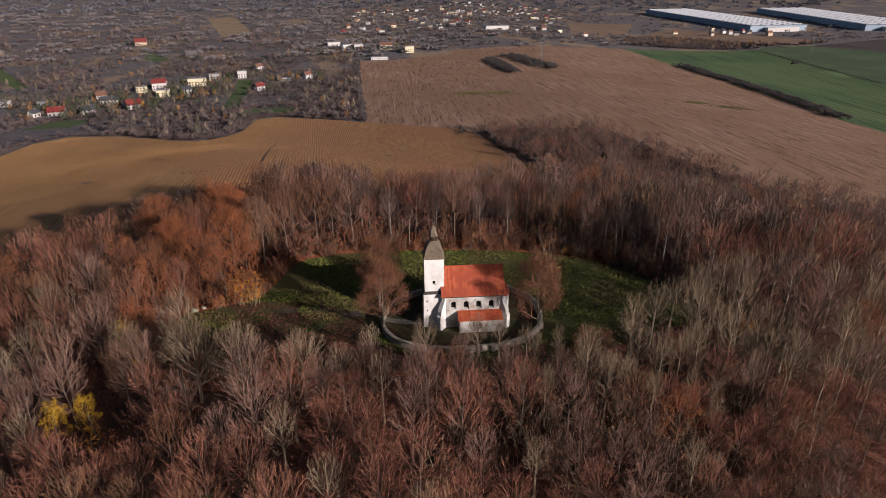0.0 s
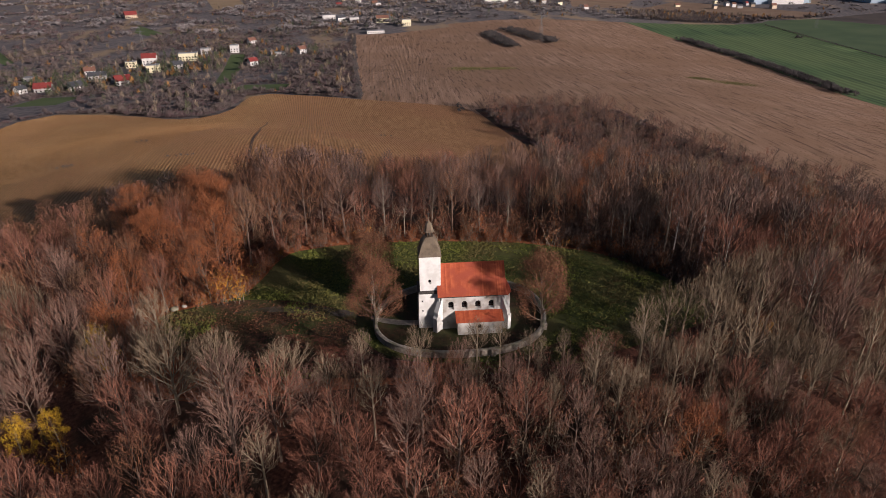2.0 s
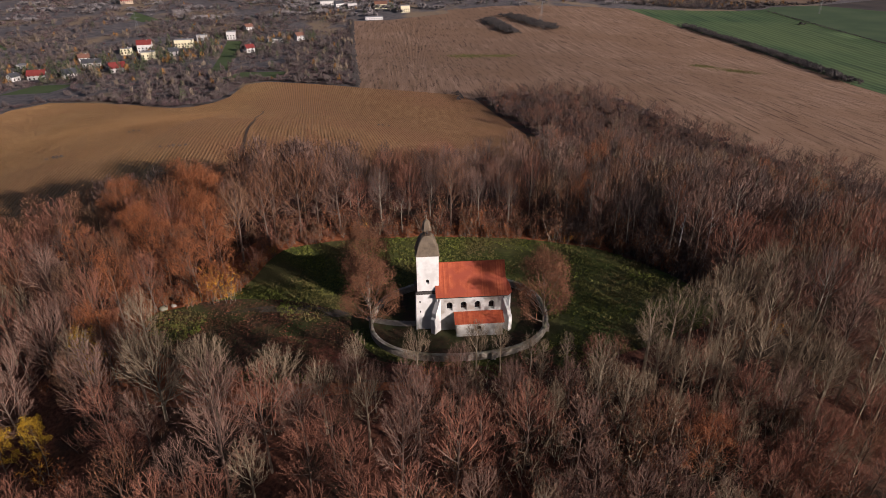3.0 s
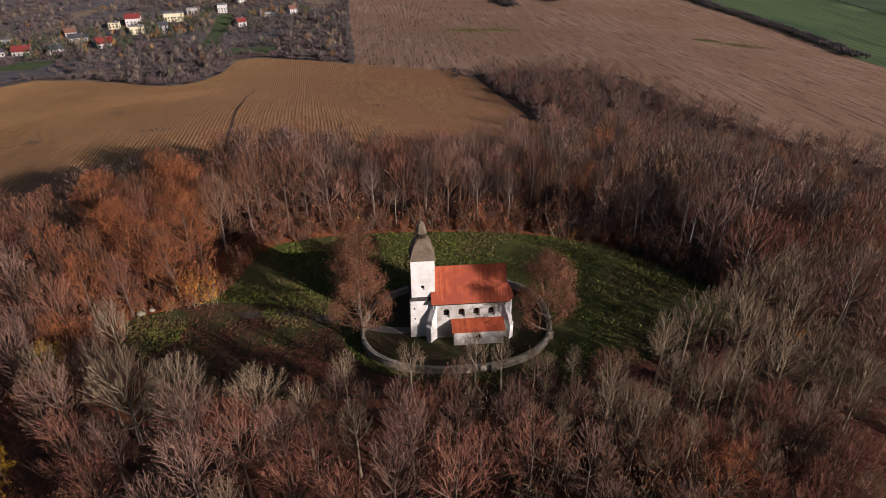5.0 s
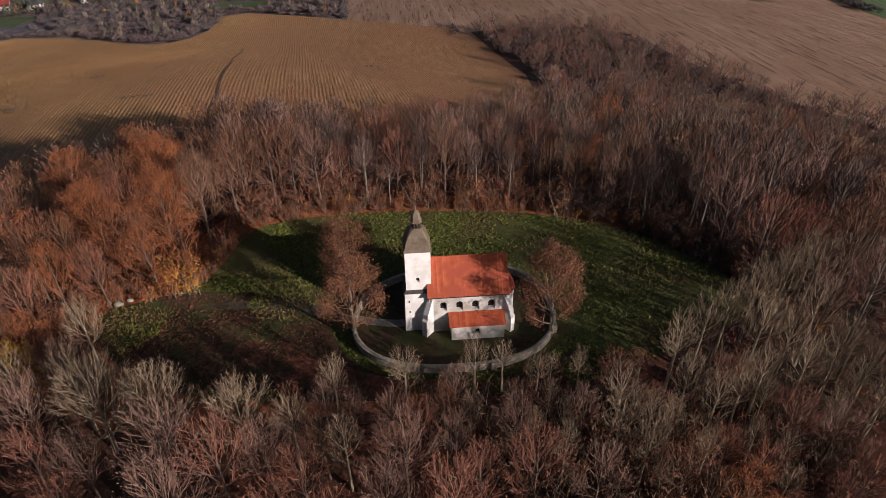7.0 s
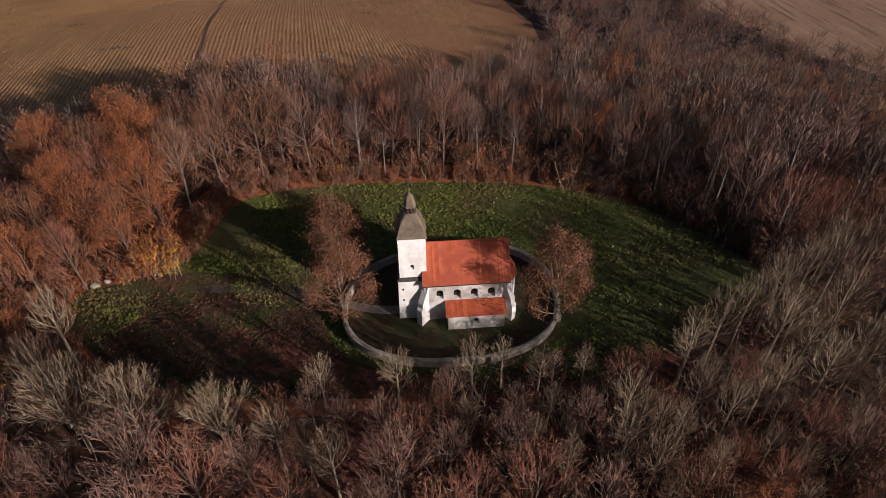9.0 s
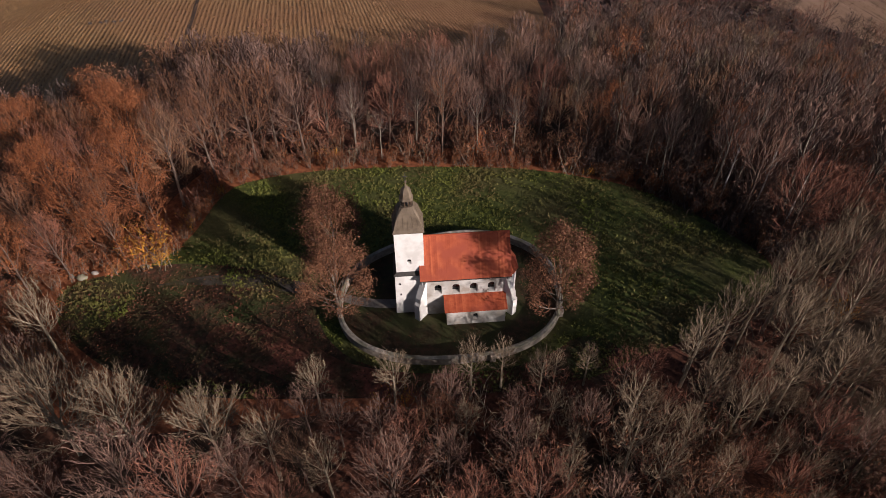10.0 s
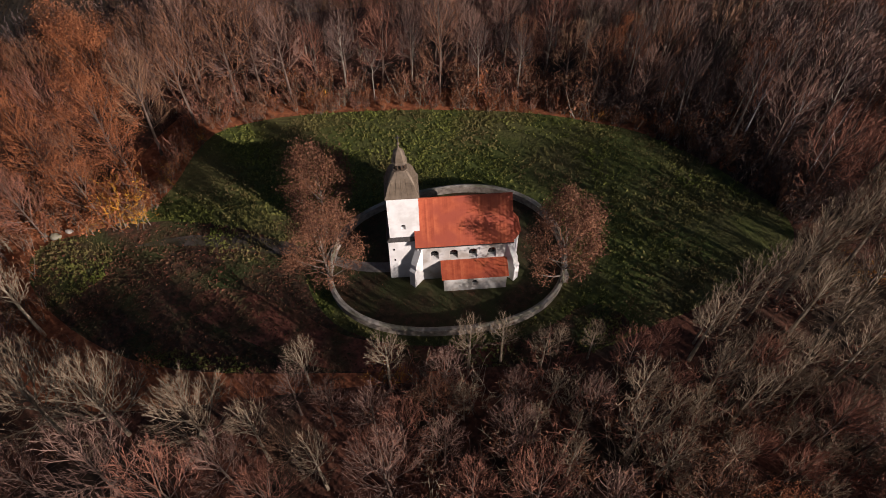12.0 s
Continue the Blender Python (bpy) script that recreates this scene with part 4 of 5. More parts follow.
def plant(kind, form, x, y, turn, size, group="trees of the hilltop wood", label=""):
    """One tree as a thing of its own: trunk and crown."""
    forms, bark, crown, name, text = KINDS[kind]
    form %= len(forms)
    if (kind, form) not in protos:
        protos[kind, form] = (mesh_of("trunk", forms[form][0], bark), mesh_of("crown", forms[form][1], crown))
    m = Matrix.LocRotScale((x, y, float(height(x, y))), Euler((0, 0, turn)), (size,) * 3)
    t = empty(name, m, label or text, "tree", group)
    for nm, me in zip(("trunk", "crown"), protos[kind, form]):
        new(nm, me).parent = t
    return t


# trees that stand out, by the church and in the wood
SINGLES = [("oak", 0, -8.8, -1.6, 0.3, 0.9), ("oak", 1, -9.8, 7.6, 2.0, 0.98), ("oak", 0, 23.1, -4.2, 4.0, 0.96),
           ("russet", 0, -48, 38, 0.4, 1.12), ("russet", 1, -45.5, 28, 1.4, 0.98), ("russet", 0, -58, 27, 4.4, 0.95), ("russet", 1, -66, 40, 3.4, 1.0), ("rust", 0, -55, 47, 2.2, 1.05), ("rust", 1, -52, 20, 0.2, 0.9), ("rust", 0, -44, 14, 3.0, 0.8),
           ("rust", 1, -58, 9, 2.0, 0.9), ("yellow", 0, -63.8, -25, 1.0, 0.66), ("yellow", 0, -58.5, -23.5, 2.6, 0.6),
           ("rust", 0, -56, -5, 2.5, 0.8), ("yellow", 0, -56.6, -7.5, 2.5, 0.8), ("rust", 1, 44, 44, 1.0, 0.8), ("rust", 0, 37.6, -38.7, 1.0, 0.72), ("rust", 1, 89, -10.5, 1.0, 0.75), ("rust", 1, -41, 22, 5.0, 0.72), ("rust", 1, 86, 28, 5.0, 0.8), ("ash", 0, -22.0, -23.4, 0.5, 0.85), ("ash", 1, -41.2, -19.2, 1.5, 0.93), ("ash", 2, -32.5, -20.5, 2.0, 0.9), ("tan", 1, 8.9, -16.5, 2.2, 0.72), ("tan", 0, 13.2, -15, 1.2, 0.6), ("tan", 2, -0.8, -18, 0.2, 0.75), ("tan", 0, 17.8, -17, 4.2, 0.6), ("tan", 1, 24.4, -15.5, 3.2, 0.5), ("tan", 2, -10.4, -17.5, 1.2, 0.7), ("tan", 1, 20.5, -14.6, 5.2, 0.4),
           ("birch", 0, 66, 21, 1.0, 1.02), ("birch", 0, 62, 26, 2.6, 0.95), ("birch", 0, 70, 17, 4.0, 1.0)]
for s in SINGLES:
    plant(*s, group="")

# the wood round the clearing
treeless = smooth_loop([(-30, 39), (-35, 31), (-38, 20), (-43, 14), (-53, 11), (-51, 2), (-45, -9), (-36, -16), (-18, -19), (2, -19), (18, -19),
                        (31, -16), (46, -11), (62, -2), (66, 8), (60, 18), (51, 28), (40, 34.5), (24, 39), (5, 41), (-15, 41.5)])
rng = np.random.RandomState(21)
pool = rng.uniform((-190, -72), (240, 150), (16000, 2))
half_ = 0.66 * (pool[:, 1] + 110) + 21
mid_ = -4 + 0.07 * (pool[:, 1] + 110)
pool = pool[inside(woods_edge, pool[:, 0], pool[:, 1]) & ~inside(treeless, pool[:, 0], pool[:, 1]) & (pool[:, 0] > mid_ - half_ - 10) & (pool[:, 0] < mid_ + half_ + 24)]


def kind_at(x, y, u, p):
    """Which tree grows at a place: tan ash on the sunny east side, russet in the west, dark grey in the north-east to
    deepen its shade, beech elsewhere.
    """
    if -32 < y < 6 and (x > 14 or u < 0.5):
        return "tan" if u < (0.74 if x > 14 else 0.15) else ("grey" if u < 0.78 and x > 14 else ("plum" if u < (0.9 if x > 14 else 0.36) else "red"))
    if x < -16 and y > 46:
        return "edge" if u < 0.75 else "brown"
    if x < -28 and y > 40:
        return "brown" if u < 0.5 else ("red" if u < 0.65 else ("plum" if u < 0.85 else "grey"))
    if x < -28 and y > -12:
        return "rust" if u < 0.08 else ("brown" if u < 0.4 else ("red" if u < 0.72 else ("plum" if u < 0.9 else "amber")))
    if y > 20 and x > 34:
        return "grey" if u < 0.42 else ("tan" if u < 0.5 else ("brown" if u < 0.7 else ("amber" if u < 0.8 else ("rust" if u < 0.83 else "plum"))))
    if y > 20:
        return "red" if u < 0.22 else ("plum" if u < 0.5 else ("grey" if u < 0.76 else ("brown" if u < 0.92 else "amber")))
    return "red" if u + p * 0.5 < 0.58 else ("plum" if u < 0.76 else ("amber" if u < 0.84 else ("tan" if u < 0.92 else "brown")))


wood = []
taken = np.array([(s[2], s[3], WIDTH[s[0]] * s[5]) for s in SINGLES] + [(0.0, 0.0, 0.0)] * 3000)
n_taken = len(SINGLES)
for x, y in pool:
    p, p2 = noise.noise((x * 0.035, y * 0.035, 3.3)), noise.noise((x * 0.06, y * 0.06, 9.1))
    kind = kind_at(x, y, rng.uniform(), p)
    size = 0.94 + 0.2 * p2 + rng.uniform(-0.2, 0.14)
    if y > 66 and x > -22:
        size *= 0.88
    if x > 56 and -12 < y < 30:
        size *= 1.25
    if x < -22 and y > 20:
        size *= 1.18 if x > -56 else 0.92
    if -20 < x < 14 and y < -21:
        size *= 1.1
    if y < -30:
        size *= 0.94 if y > -42 or x < 0 else 0.8
    down, across = (x - 9) * 0.753 - (y - 1) * 0.658, (x - 9) * 0.658 + (y - 1) * 0.753
    if abs(across) < 11 and x > 12:
        size *= 0.84
    if -29 < y < -12 and -20 < x < 24:
        size *= 0.7
    if x > 14 and y < -22:
        size *= 0.88
    wide = WIDTH[kind] * size
    room = np.hypot(taken[:n_taken, 0] - x, taken[:n_taken, 1] - y) - (taken[:n_taken, 2] + wide) * (0.44 if y > 36 and x < -20 else (0.6 if y > 20 else (0.72 if x > 10 and y < -8 else 0.64)))
    if room.min() < 0 or n_taken > 2500:
        continue
    # an open stand on the sunny side of the churchyard
    if 10 < down < 66 and abs(across) < 11 and rng.uniform() > 0.27:
        continue
    # the two yellow maples stand free on their sunny side
    if any(s[0] == "yellow" and min(math.hypot(x - s[2] - 0.753 * k, y - s[3] + 0.658 * k) for k in (5, 10, 15)) < 4.5 for s in SINGLES[:14]):
        continue
    taken[n_taken] = x, y, wide
    n_taken += 1
    wood.append((kind, rng.randint(0, 6), x, y, rng.uniform(0, 6.28), size))
# low slender trees fill the open stand
for x, y in rng.uniform((14, -52), (66, -8), (210, 2)):
    d, a = (x - 9) * 0.753 - (y - 1) * 0.658, (x - 9) * 0.658 + (y - 1) * 0.753
    if 27 < d < 68 and abs(a) < 13 and not inside(treeless, [x], [y])[0] and all(math.hypot(x - w[2], y - w[3]) > 2.6 for w in wood):
        wood.append(("tan" if rng.uniform() < 0.7 else "red", rng.randint(0, 6), x, y, rng.uniform(0, 6.28), rng.uniform(0.42, 0.6)))
order = np.argsort([math.hypot(t[2] - 4, t[3] - 2) for t in wood])
single = set(order[:280].tolist())
for i in sorted(single):
    plant(*wood[i])
rest = [(k, f, x, y, float(height(x, y)), t, s) for i, (k, f, x, y, t, s) in enumerate(wood) if i not in single]
joined("woodland", [r for r in rest if r[3] < 20], "dense leafless autumn wood covering the hill", "woodland")
joined("woodland", [r for r in rest if r[3] >= 20], "brown autumn wood beyond the meadow", "woodland", LIGHT)

# undergrowth of saplings and shrubs
SHRUBS = {
    "red": ([grow_shrub(s) for s in (31, 32)], "bark_red", "twig_red"),
    "brown": ([grow_shrub(s, leaf=110, leaf_size=0.28) for s in (33, 34)], "bark", "leaf_brown"),
    "plum": ([grow_shrub(s) for s in (38,)], "bark_red", "twig_grey"),
    "rust": ([grow_shrub(s, leaf=150, leaf_size=0.3) for s in (35,)], "bark", "leaf_rust"),
    "tan": ([grow_shrub(s) for s in (36,)], "bark_pale", "twig_tan"),
    "yellow": ([grow_shrub(s, leaf=300, leaf_size=0.15) for s in (37,)], "bark", "leaf_gold"),
}
under = []
pool = rng.uniform((-150, -62), (150, 90), (2600, 2))
inner = np.array([(6, 8)]) + (clearing - np.array([(6, 8)])) * 1.02
ok = inside(woods_edge, pool[:, 0], pool[:, 1]) & ~inside(inner, pool[:, 0], pool[:, 1])
edge = inside(np.array([(6, 8)]) + (clearing - np.array([(6, 8)])) * 1.3, pool[:, 0], pool[:, 1])
hw = 0.66 * (pool[:, 1] + 110) + 26
ok &= np.abs(pool[:, 0] + 4 - 0.07 * (pool[:, 1] + 110)) < hw
ok &= edge | (rng.uniform(size=len(pool)) < 0.3)
for x, y in pool[ok]:
    u = rng.uniform()
    k = "red" if u < 0.5 else ("brown" if u < 0.8 else ("tan" if u < 0.86 else ("rust" if u < 0.975 else "yellow")))
    # dark twigs in the north-east corner imitate the shade of the trees beside it
    if y > 15 and x > 34 and u < 0.75:
        k = "plum"
    under.append((k, rng.randint(0, 2), x, y, float(height(x, y)), rng.uniform(0, 6.28), rng.uniform(0.6, 1.6) * (1.15 if y > 15 else 1.0)))
for x, y, k, s in ((-40, 15, "yellow", 2.0), (-38.5, 13.5, "yellow", 1.5), (-42, 13, "rust", 1.9), (-44, 16, "rust", 2.0), (-39.5, 18, "rust", 1.9), (-42.5, 16.5, "yellow", 1.6), (-46, 12, "rust", 1.5), (-37, 17, "rust", 1.3), (-41, 18, "rust", 1.6), (-36, 22, "yellow", 1.0)):
    under.append((k, 0, x, y, float(height(x, y)), x, s))
for x, y in rng.uniform((0, -46), (62, -17), (260, 2)):
    u = rng.uniform()
    under.append(("tan" if u < 0.3 else ("red" if u < 0.8 else "brown"), 0, x, y, float(height(x, y)), x, rng.uniform(0.8, 2.0)))
for x, y in rng.uniform((-68, -8), (-41, 27), (170, 2)):
    if not inside(treeless, [x], [y])[0]:
        under.append(("rust" if rng.uniform() < 0.7 else "brown", 0, x, y, float(height(x, y)), x, rng.uniform(0.5, 1.3)))
for x, y in rng.uniform((-34, 37), (36, 45), (150, 2)):
    if not inside(treeless, [x], [y])[0]:
        under.append(("brown" if rng.uniform() < 0.6 else "red", 0, x, y, float(height(x, y)), x, rng.uniform(0.8, 1.9)))
for x, y in rng.uniform((-56, 9), (68, 44), (2600, 2)):
    if inside(treeless, [x], [y])[0] and not inside(clearing, [x], [y])[0]:
        u = rng.uniform()
        under.append(("rust" if u < 0.42 else ("brown" if u < 0.8 else ("red" if u < 0.975 else "yellow")), 0, x, y, float(height(x, y)), x, rng.uniform(0.45, 1.1)))
# more dark brush there, its colour deepening the shaded corner
for x, y in rng.uniform((34, 6), (74, 46), (330, 2)):
    if not inside(clearing, [x], [y])[0]:
        under.append(("plum" if rng.uniform() < 0.75 else "brown", 0, x, y, float(height(x, y)), x, rng.uniform(0.9, 2.0)))
joined("undergrowth", under, "tangle of red-brown saplings and shrubs under the trees", "undergrowth", SHRUBS)

# meadow tufts
M["grass"] = mat("grass_blades", [(0.085, 0.1, 0.018), (0.14, 0.16, 0.03), (0.2, 0.215, 0.046)], 0.5, 4, 0.8, island=0.4, tint=(0.15, 0.12, 0.045), tint_scale=0.08)
gp = rng.uniform((-56, -17), (64, 39), (24000, 2))
lit = np.array([noise.noise((x * 0.09, y * 0.09, 1.7)) for x, y in gp])
gp = gp[inside(clearing, gp[:, 0], gp[:, 1]) & ~inside(ring(1.03), gp[:, 0], gp[:, 1]) & (lit + 0.5 * rng.uniform(size=len(gp)) > -0.1) & (~inside(leafy, gp[:, 0], gp[:, 1]) | (lit > 0.12))]
n = len(gp) * 5
at = np.repeat(gp, 5, axis=0) + rng.normal(0, 0.16, (n, 2))
base = np.column_stack([at, height(at[:, 0], at[:, 1]) - 0.03])
lean = rng.normal(0, 0.2, (n, 2))
tip = base + np.column_stack([lean, rng.uniform(0.16, 0.42, n)])
side = np.column_stack([rng.normal(0, 0.1, (n, 2)), np.zeros(n)])
me = bpy.data.meshes.new("meadow_grass")
me.from_pydata(np.stack([base - side, base + side, tip], 1).reshape(-1, 3).tolist(), [], np.arange(3 * n).reshape(-1, 3).tolist())
me.materials.append(M["grass"])
tagged(new("meadow_grass", me), "rough green tufts of autumn meadow grass", "grass", kind="stuff")


def blades(name, at, width, low, high, material, label, category, lift=-0.03):
    """Many short upright leaves or stalks as one object, one slim face each."""
    n = len(at)
    base = np.column_stack([at, height(at[:, 0], at[:, 1]) + lift])
    side = np.column_stack([rng.normal(0, width, (n, 2)), np.zeros(n)])
    tip = base + np.column_stack([rng.normal(0, 0.25 * high, (n, 2)), rng.uniform(low, high, n)])
    me = bpy.data.meshes.new(name)
    me.vertices.add(3 * n)
    me.vertices.foreach_set("co", np.stack([base - side, base + side, tip], 1).astype(np.float32).ravel())
    me.loops.add(3 * n)
    me.loops.foreach_set("vertex_index", np.arange(3 * n, dtype=np.int32))
    me.polygons.add(n)
    me.polygons.foreach_set("loop_start", np.arange(0, 3 * n, 3, dtype=np.int32))
    me.materials.append(M[material])
    me.update(calc_edges=True)
    return tagged(new(name, me), label, category, kind="stuff")


# fallen leaves and weeds on the west side of the yard
M["weeds"] = mat("withered_weeds", [(0.045, 0.048, 0.016), (0.09, 0.055, 0.026), (0.18, 0.07, 0.04)], 0.25, 4, 0.85, island=0.5)
q = rng.uniform((-56, -17), (34, 13), (30000, 2))
q = q[(inside(leafy, q[:, 0], q[:, 1]) | inside(red_carpet, q[:, 0], q[:, 1])) & ~inside(ring(1.02), q[:, 0], q[:, 1])]
blades("withered_weeds", q, 0.12, 0.08, 0.3, "weeds", "withered weeds and fallen leaves on rough ground", "weeds")
q = rng.uniform((-10, -11), (25, 17), (9000, 2))
q = q[inside(ring(0.95), q[:, 0], q[:, 1]) & ~((q[:, 0] > -0.8) & (q[:, 0] < 18.5) & (q[:, 1] > -3.8) & (q[:, 1] < 7))]
q = q[~((q[:, 0] < 0) & (np.abs(q[:, 1] - 2.4) < 2.2))]
blades("yard_weeds", q, 0.08, 0.05, 0.18, "weeds", "short grass and leaves inside the churchyard wall", "weeds")

# maize left standing dry on the fields
M["maize_gold"] = drift(mat("dry_golden_maize", [(0.17, 0.094, 0.038), (0.22, 0.126, 0.054), (0.27, 0.163, 0.074)], 0.05, 5, 0.85, island=0.2), (0.86, 0.78, 0.84), -160, -30)
M["maize"] = mat("dry_brown_maize", [(0.15, 0.09, 0.056), (0.21, 0.128, 0.08), (0.27, 0.17, 0.11)], 0.03, 6, 0.85, island=0.4, stretch=(1, 0.2, 1))
q = np.concatenate([rng.uniform((-300, 60), (70, 420), (170000, 2)), rng.uniform((-300, 120), (-100, 372), (110000, 2))])
q[:, 0] = np.round((q[:, 0] + 0.13 * q[:, 1]) / 1.3) * 1.3 - 0.13 * q[:, 1] + rng.normal(0, 0.12, len(q))
q = q[inside(gold_field, q[:, 0], q[:, 1]) & ~inside(woods_edge, q[:, 0], q[:, 1]) & ~inside(woods_floor, q[:, 0], q[:, 1])]
blades("maize_field", q, 0.14, 0.15, 0.45, "maize_gold", "dry golden maize standing in long rows", "maize")
q = rng.uniform((-70, 60), (440, 1050), (110000, 2))
q[:, 0] = np.round((q[:, 0] + 0.03 * q[:, 1]) / 3.0) * 3.0 - 0.03 * q[:, 1] + rng.normal(0, 0.3, len(q))
q = q[inside(big_field, q[:, 0], q[:, 1]) & ~inside(woods_floor, q[:, 0], q[:, 1]) & ~inside(gold_field, q[:, 0], q[:, 1])]
q = q[np.array([noise.noise((x * 0.06, y * 0.012, 2.0)) for x, y in q]) > -0.32]
blades("maize_field", q, 0.3, 0.15, 0.45, "maize", "dry brown maize field sloping to the plain", "maize")
M["field_weeds"] = mat("green_field_weeds", [(0.07, 0.075, 0.025), (0.12, 0.11, 0.04), (0.17, 0.14, 0.06)], 0.1, 4, 0.85, island=0.4)
for cx, cy, rx, ry in ((72, 548, 20, 14), (104, 545, 16, 10), (330, 486, 24, 13), (304, 505, 12, 8)):
    q = np.array([(cx, cy)]) + rng.normal(0, 0.5, (1500, 2)) * (rx, ry)
    blades("field_weeds", q, 0.35, 0.2, 0.6, "field_weeds", "patch of green weeds among the dry maize", "weeds")
# a tractor lane through the golden field
M["lane"] = mat("bare_field_soil", [(0.05, 0.032, 0.022), (0.08, 0.05, 0.034), (0.11, 0.07, 0.05)], 0.8, 5, 0.95)
vs = []
for i in range(41):
    y = 112 + i * 4
    x = -57.2 - 0.149 * (y - 112) + 0.25 * math.sin(y * 0.11)
    for s in (-0.55, 0.55):
        vs.append((x + s, y, float(height(x + s, y)) + 0.05))
me = bpy.data.meshes.new("field_lane")
me.from_pydata(vs, [], [(2 * i, 2 * i + 1, 2 * i + 3, 2 * i + 2) for i in range(40)])
me.materials.append(M["lane"])
tagged(new("field_lane", me), "narrow dark tractor lane through dry golden maize", "lane", kind="structure")
for x, y, sx, sz in ((-51.5, 12.6, 0.9, 0.55), (-49.6, 13.4, 0.6, 0.4), (-53.4, 13.2, 0.5, 0.35)):
    bm = bmesh.new()
    bmesh.ops.create_icosphere(bm, subdivisions=2, radius=1.0)
    for v in bm.verts:
        v.co *= 1 + 0.25 * noise.noise(v.co * 1.7 + Vector((x, y, 0)))
        v.co = Vector((v.co.x * sx, v.co.y * sx * 0.7, v.co.z * sz))
    ob = part("boulder", bm, M["coping"])
    ob.location = (x, y, float(height(x, y)) + sz * 0.35)
    tagged(ob, "pale grey boulder lying among fallen leaves", "boulder", "boulders")


# ---- far land: scrub, hedges, villages ----
M["far_twig"] = mat("scrub_twigs", [(0.07, 0.056, 0.055), (0.105, 0.084, 0.08), (0.15, 0.119, 0.108)], 0.02, 4, 0.95, island=0.3)
M["far_plum"] = mat("plum_scrub_twigs", [(0.062, 0.041, 0.043), (0.095, 0.063, 0.065), (0.13, 0.088, 0.088)], 0.03, 4, 0.95, island=0.25)
# Far woods are tinted blue-grey; the distance haze is put into their colour.
M["far_wood"] = mat("hazed_wood_twigs", [(0.075, 0.078, 0.092), (0.105, 0.107, 0.124), (0.14, 0.14, 0.156)], 0.005, 4, 0.95, island=0.3)
M["far_orange"] = mat("scrub_orange_leaves", [(0.16, 0.085, 0.035), (0.23, 0.12, 0.045), (0.3, 0.165, 0.06)], 0.05, 4, 0.95, island=0.5)
M["far_green"] = mat("conifer_needles", [(0.03, 0.04, 0.022), (0.05, 0.065, 0.034), (0.085, 0.1, 0.045)], 0.05, 4, 0.95, island=0.5)
M["far_hedge"] = mat("hedge_twigs", [(0.052, 0.047, 0.048), (0.08, 0.072, 0.072), (0.115, 0.1, 0.094)], 0.05, 4, 0.95, island=0.5)
M["far_belt"] = mat("far_thicket_twigs", [(0.115, 0.107, 0.112), (0.17, 0.157, 0.16), (0.24, 0.212, 0.205)], 0.012, 4, 0.95, island=0.4)
M["far_pale"] = mat("pale_dry_brush", [(0.13, 0.1, 0.075), (0.19, 0.15, 0.11), (0.25, 0.2, 0.15)], 0.03, 4, 0.95, island=0.5)


def clump(seed, w, h, n, size, cone=False, lobes=2):
    """A far shrub or tree crown of n loose leaf clusters and lobes shoots over a short trunk."""
    r = np.random.RandomState(seed)
    g = Growth()
    g.tube([(0, 0, -0.5), (0, 0, h * 0.6)], [0.16, 0.05], 3)
    d = unit(r.normal(size=(n, 3)))
    k = r.uniform(0.35, 1.0, n) ** 0.6
    at = d * k[:, None] * np.array([w / 2, w / 2, h / 2]) + np.array([0, 0, h * 0.5])
    if cone:
        z = r.uniform(0.05, 1.0, n)
        an = r.uniform(0, 6.28, n)
        at = np.stack([np.cos(an) * (1 - z) * w / 2, np.sin(an) * (1 - z) * w / 2, z * h], 1)
    at[:, 2] = np.maximum(at[:, 2], 0.2)
    # shoots that stand out all over the crown
    if lobes:
        d = unit(r.normal(size=(lobes, 3)) * (1, 1, 0.8) + (0, 0, 0.35))
        d[:, 2] = np.abs(d[:, 2])
        skin = d * np.array([w * 0.46, w * 0.46, h * 0.6]) * r.uniform(0.8, 1.12, (lobes, 1))
        g.spikes(skin * 0.45 + (0, 0, h * 0.3), skin + (0, 0, h * 0.38), size * r.uniform(0.9, 1.9, lobes), r)
    g.leaves(at, np.full(n, size) * r.uniform(0.6, 1.4, n), r)
    return g.done()


FAR = {
    "shrub": ([clump(s, 6.0, 3.2, 16, 0.6, False, 18) for s in (61, 62, 63, 64)], "bark", "far_twig"),
    "plum": ([clump(s, 6.0, 3.4, 16, 0.6, False, 18) for s in (73, 74)], "bark", "far_plum"),
    "tree": ([clump(s, 6.0, 8.0, 26, 0.7, False, 26) for s in (64, 65)], "bark", "far_twig"),
    "orange": ([clump(s, 5.0, 8.0, 34, 0.8, False, 16) for s in (66, 77)], "bark", "far_orange"),
    "conifer": ([clump(s, 6.0, 9, 60, 1.2, True, 0) for s in (67, 78)], "bark", "far_green"),
    "hedge": ([clump(s, 6.5, 5.5, 34, 0.7, False, 24) for s in (68, 69)], "bark", "far_hedge"),
    "pale": ([clump(s, 4.0, 10.0, 18, 0.6, False, 22) for s in (70, 79)], "bark", "far_pale"),
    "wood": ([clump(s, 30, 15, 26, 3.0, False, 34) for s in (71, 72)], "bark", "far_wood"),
    "belt": ([clump(s, 26, 8.0, 34, 2.0, False, 44) for s in (80, 81, 82)], "bark", "far_belt"),
    "copse": ([clump(s, 12, 6.0, 20, 1.3, False, 20) for s in (75, 76)], "bark", "far_twig"),
}
rng = np.random.RandomState(77)


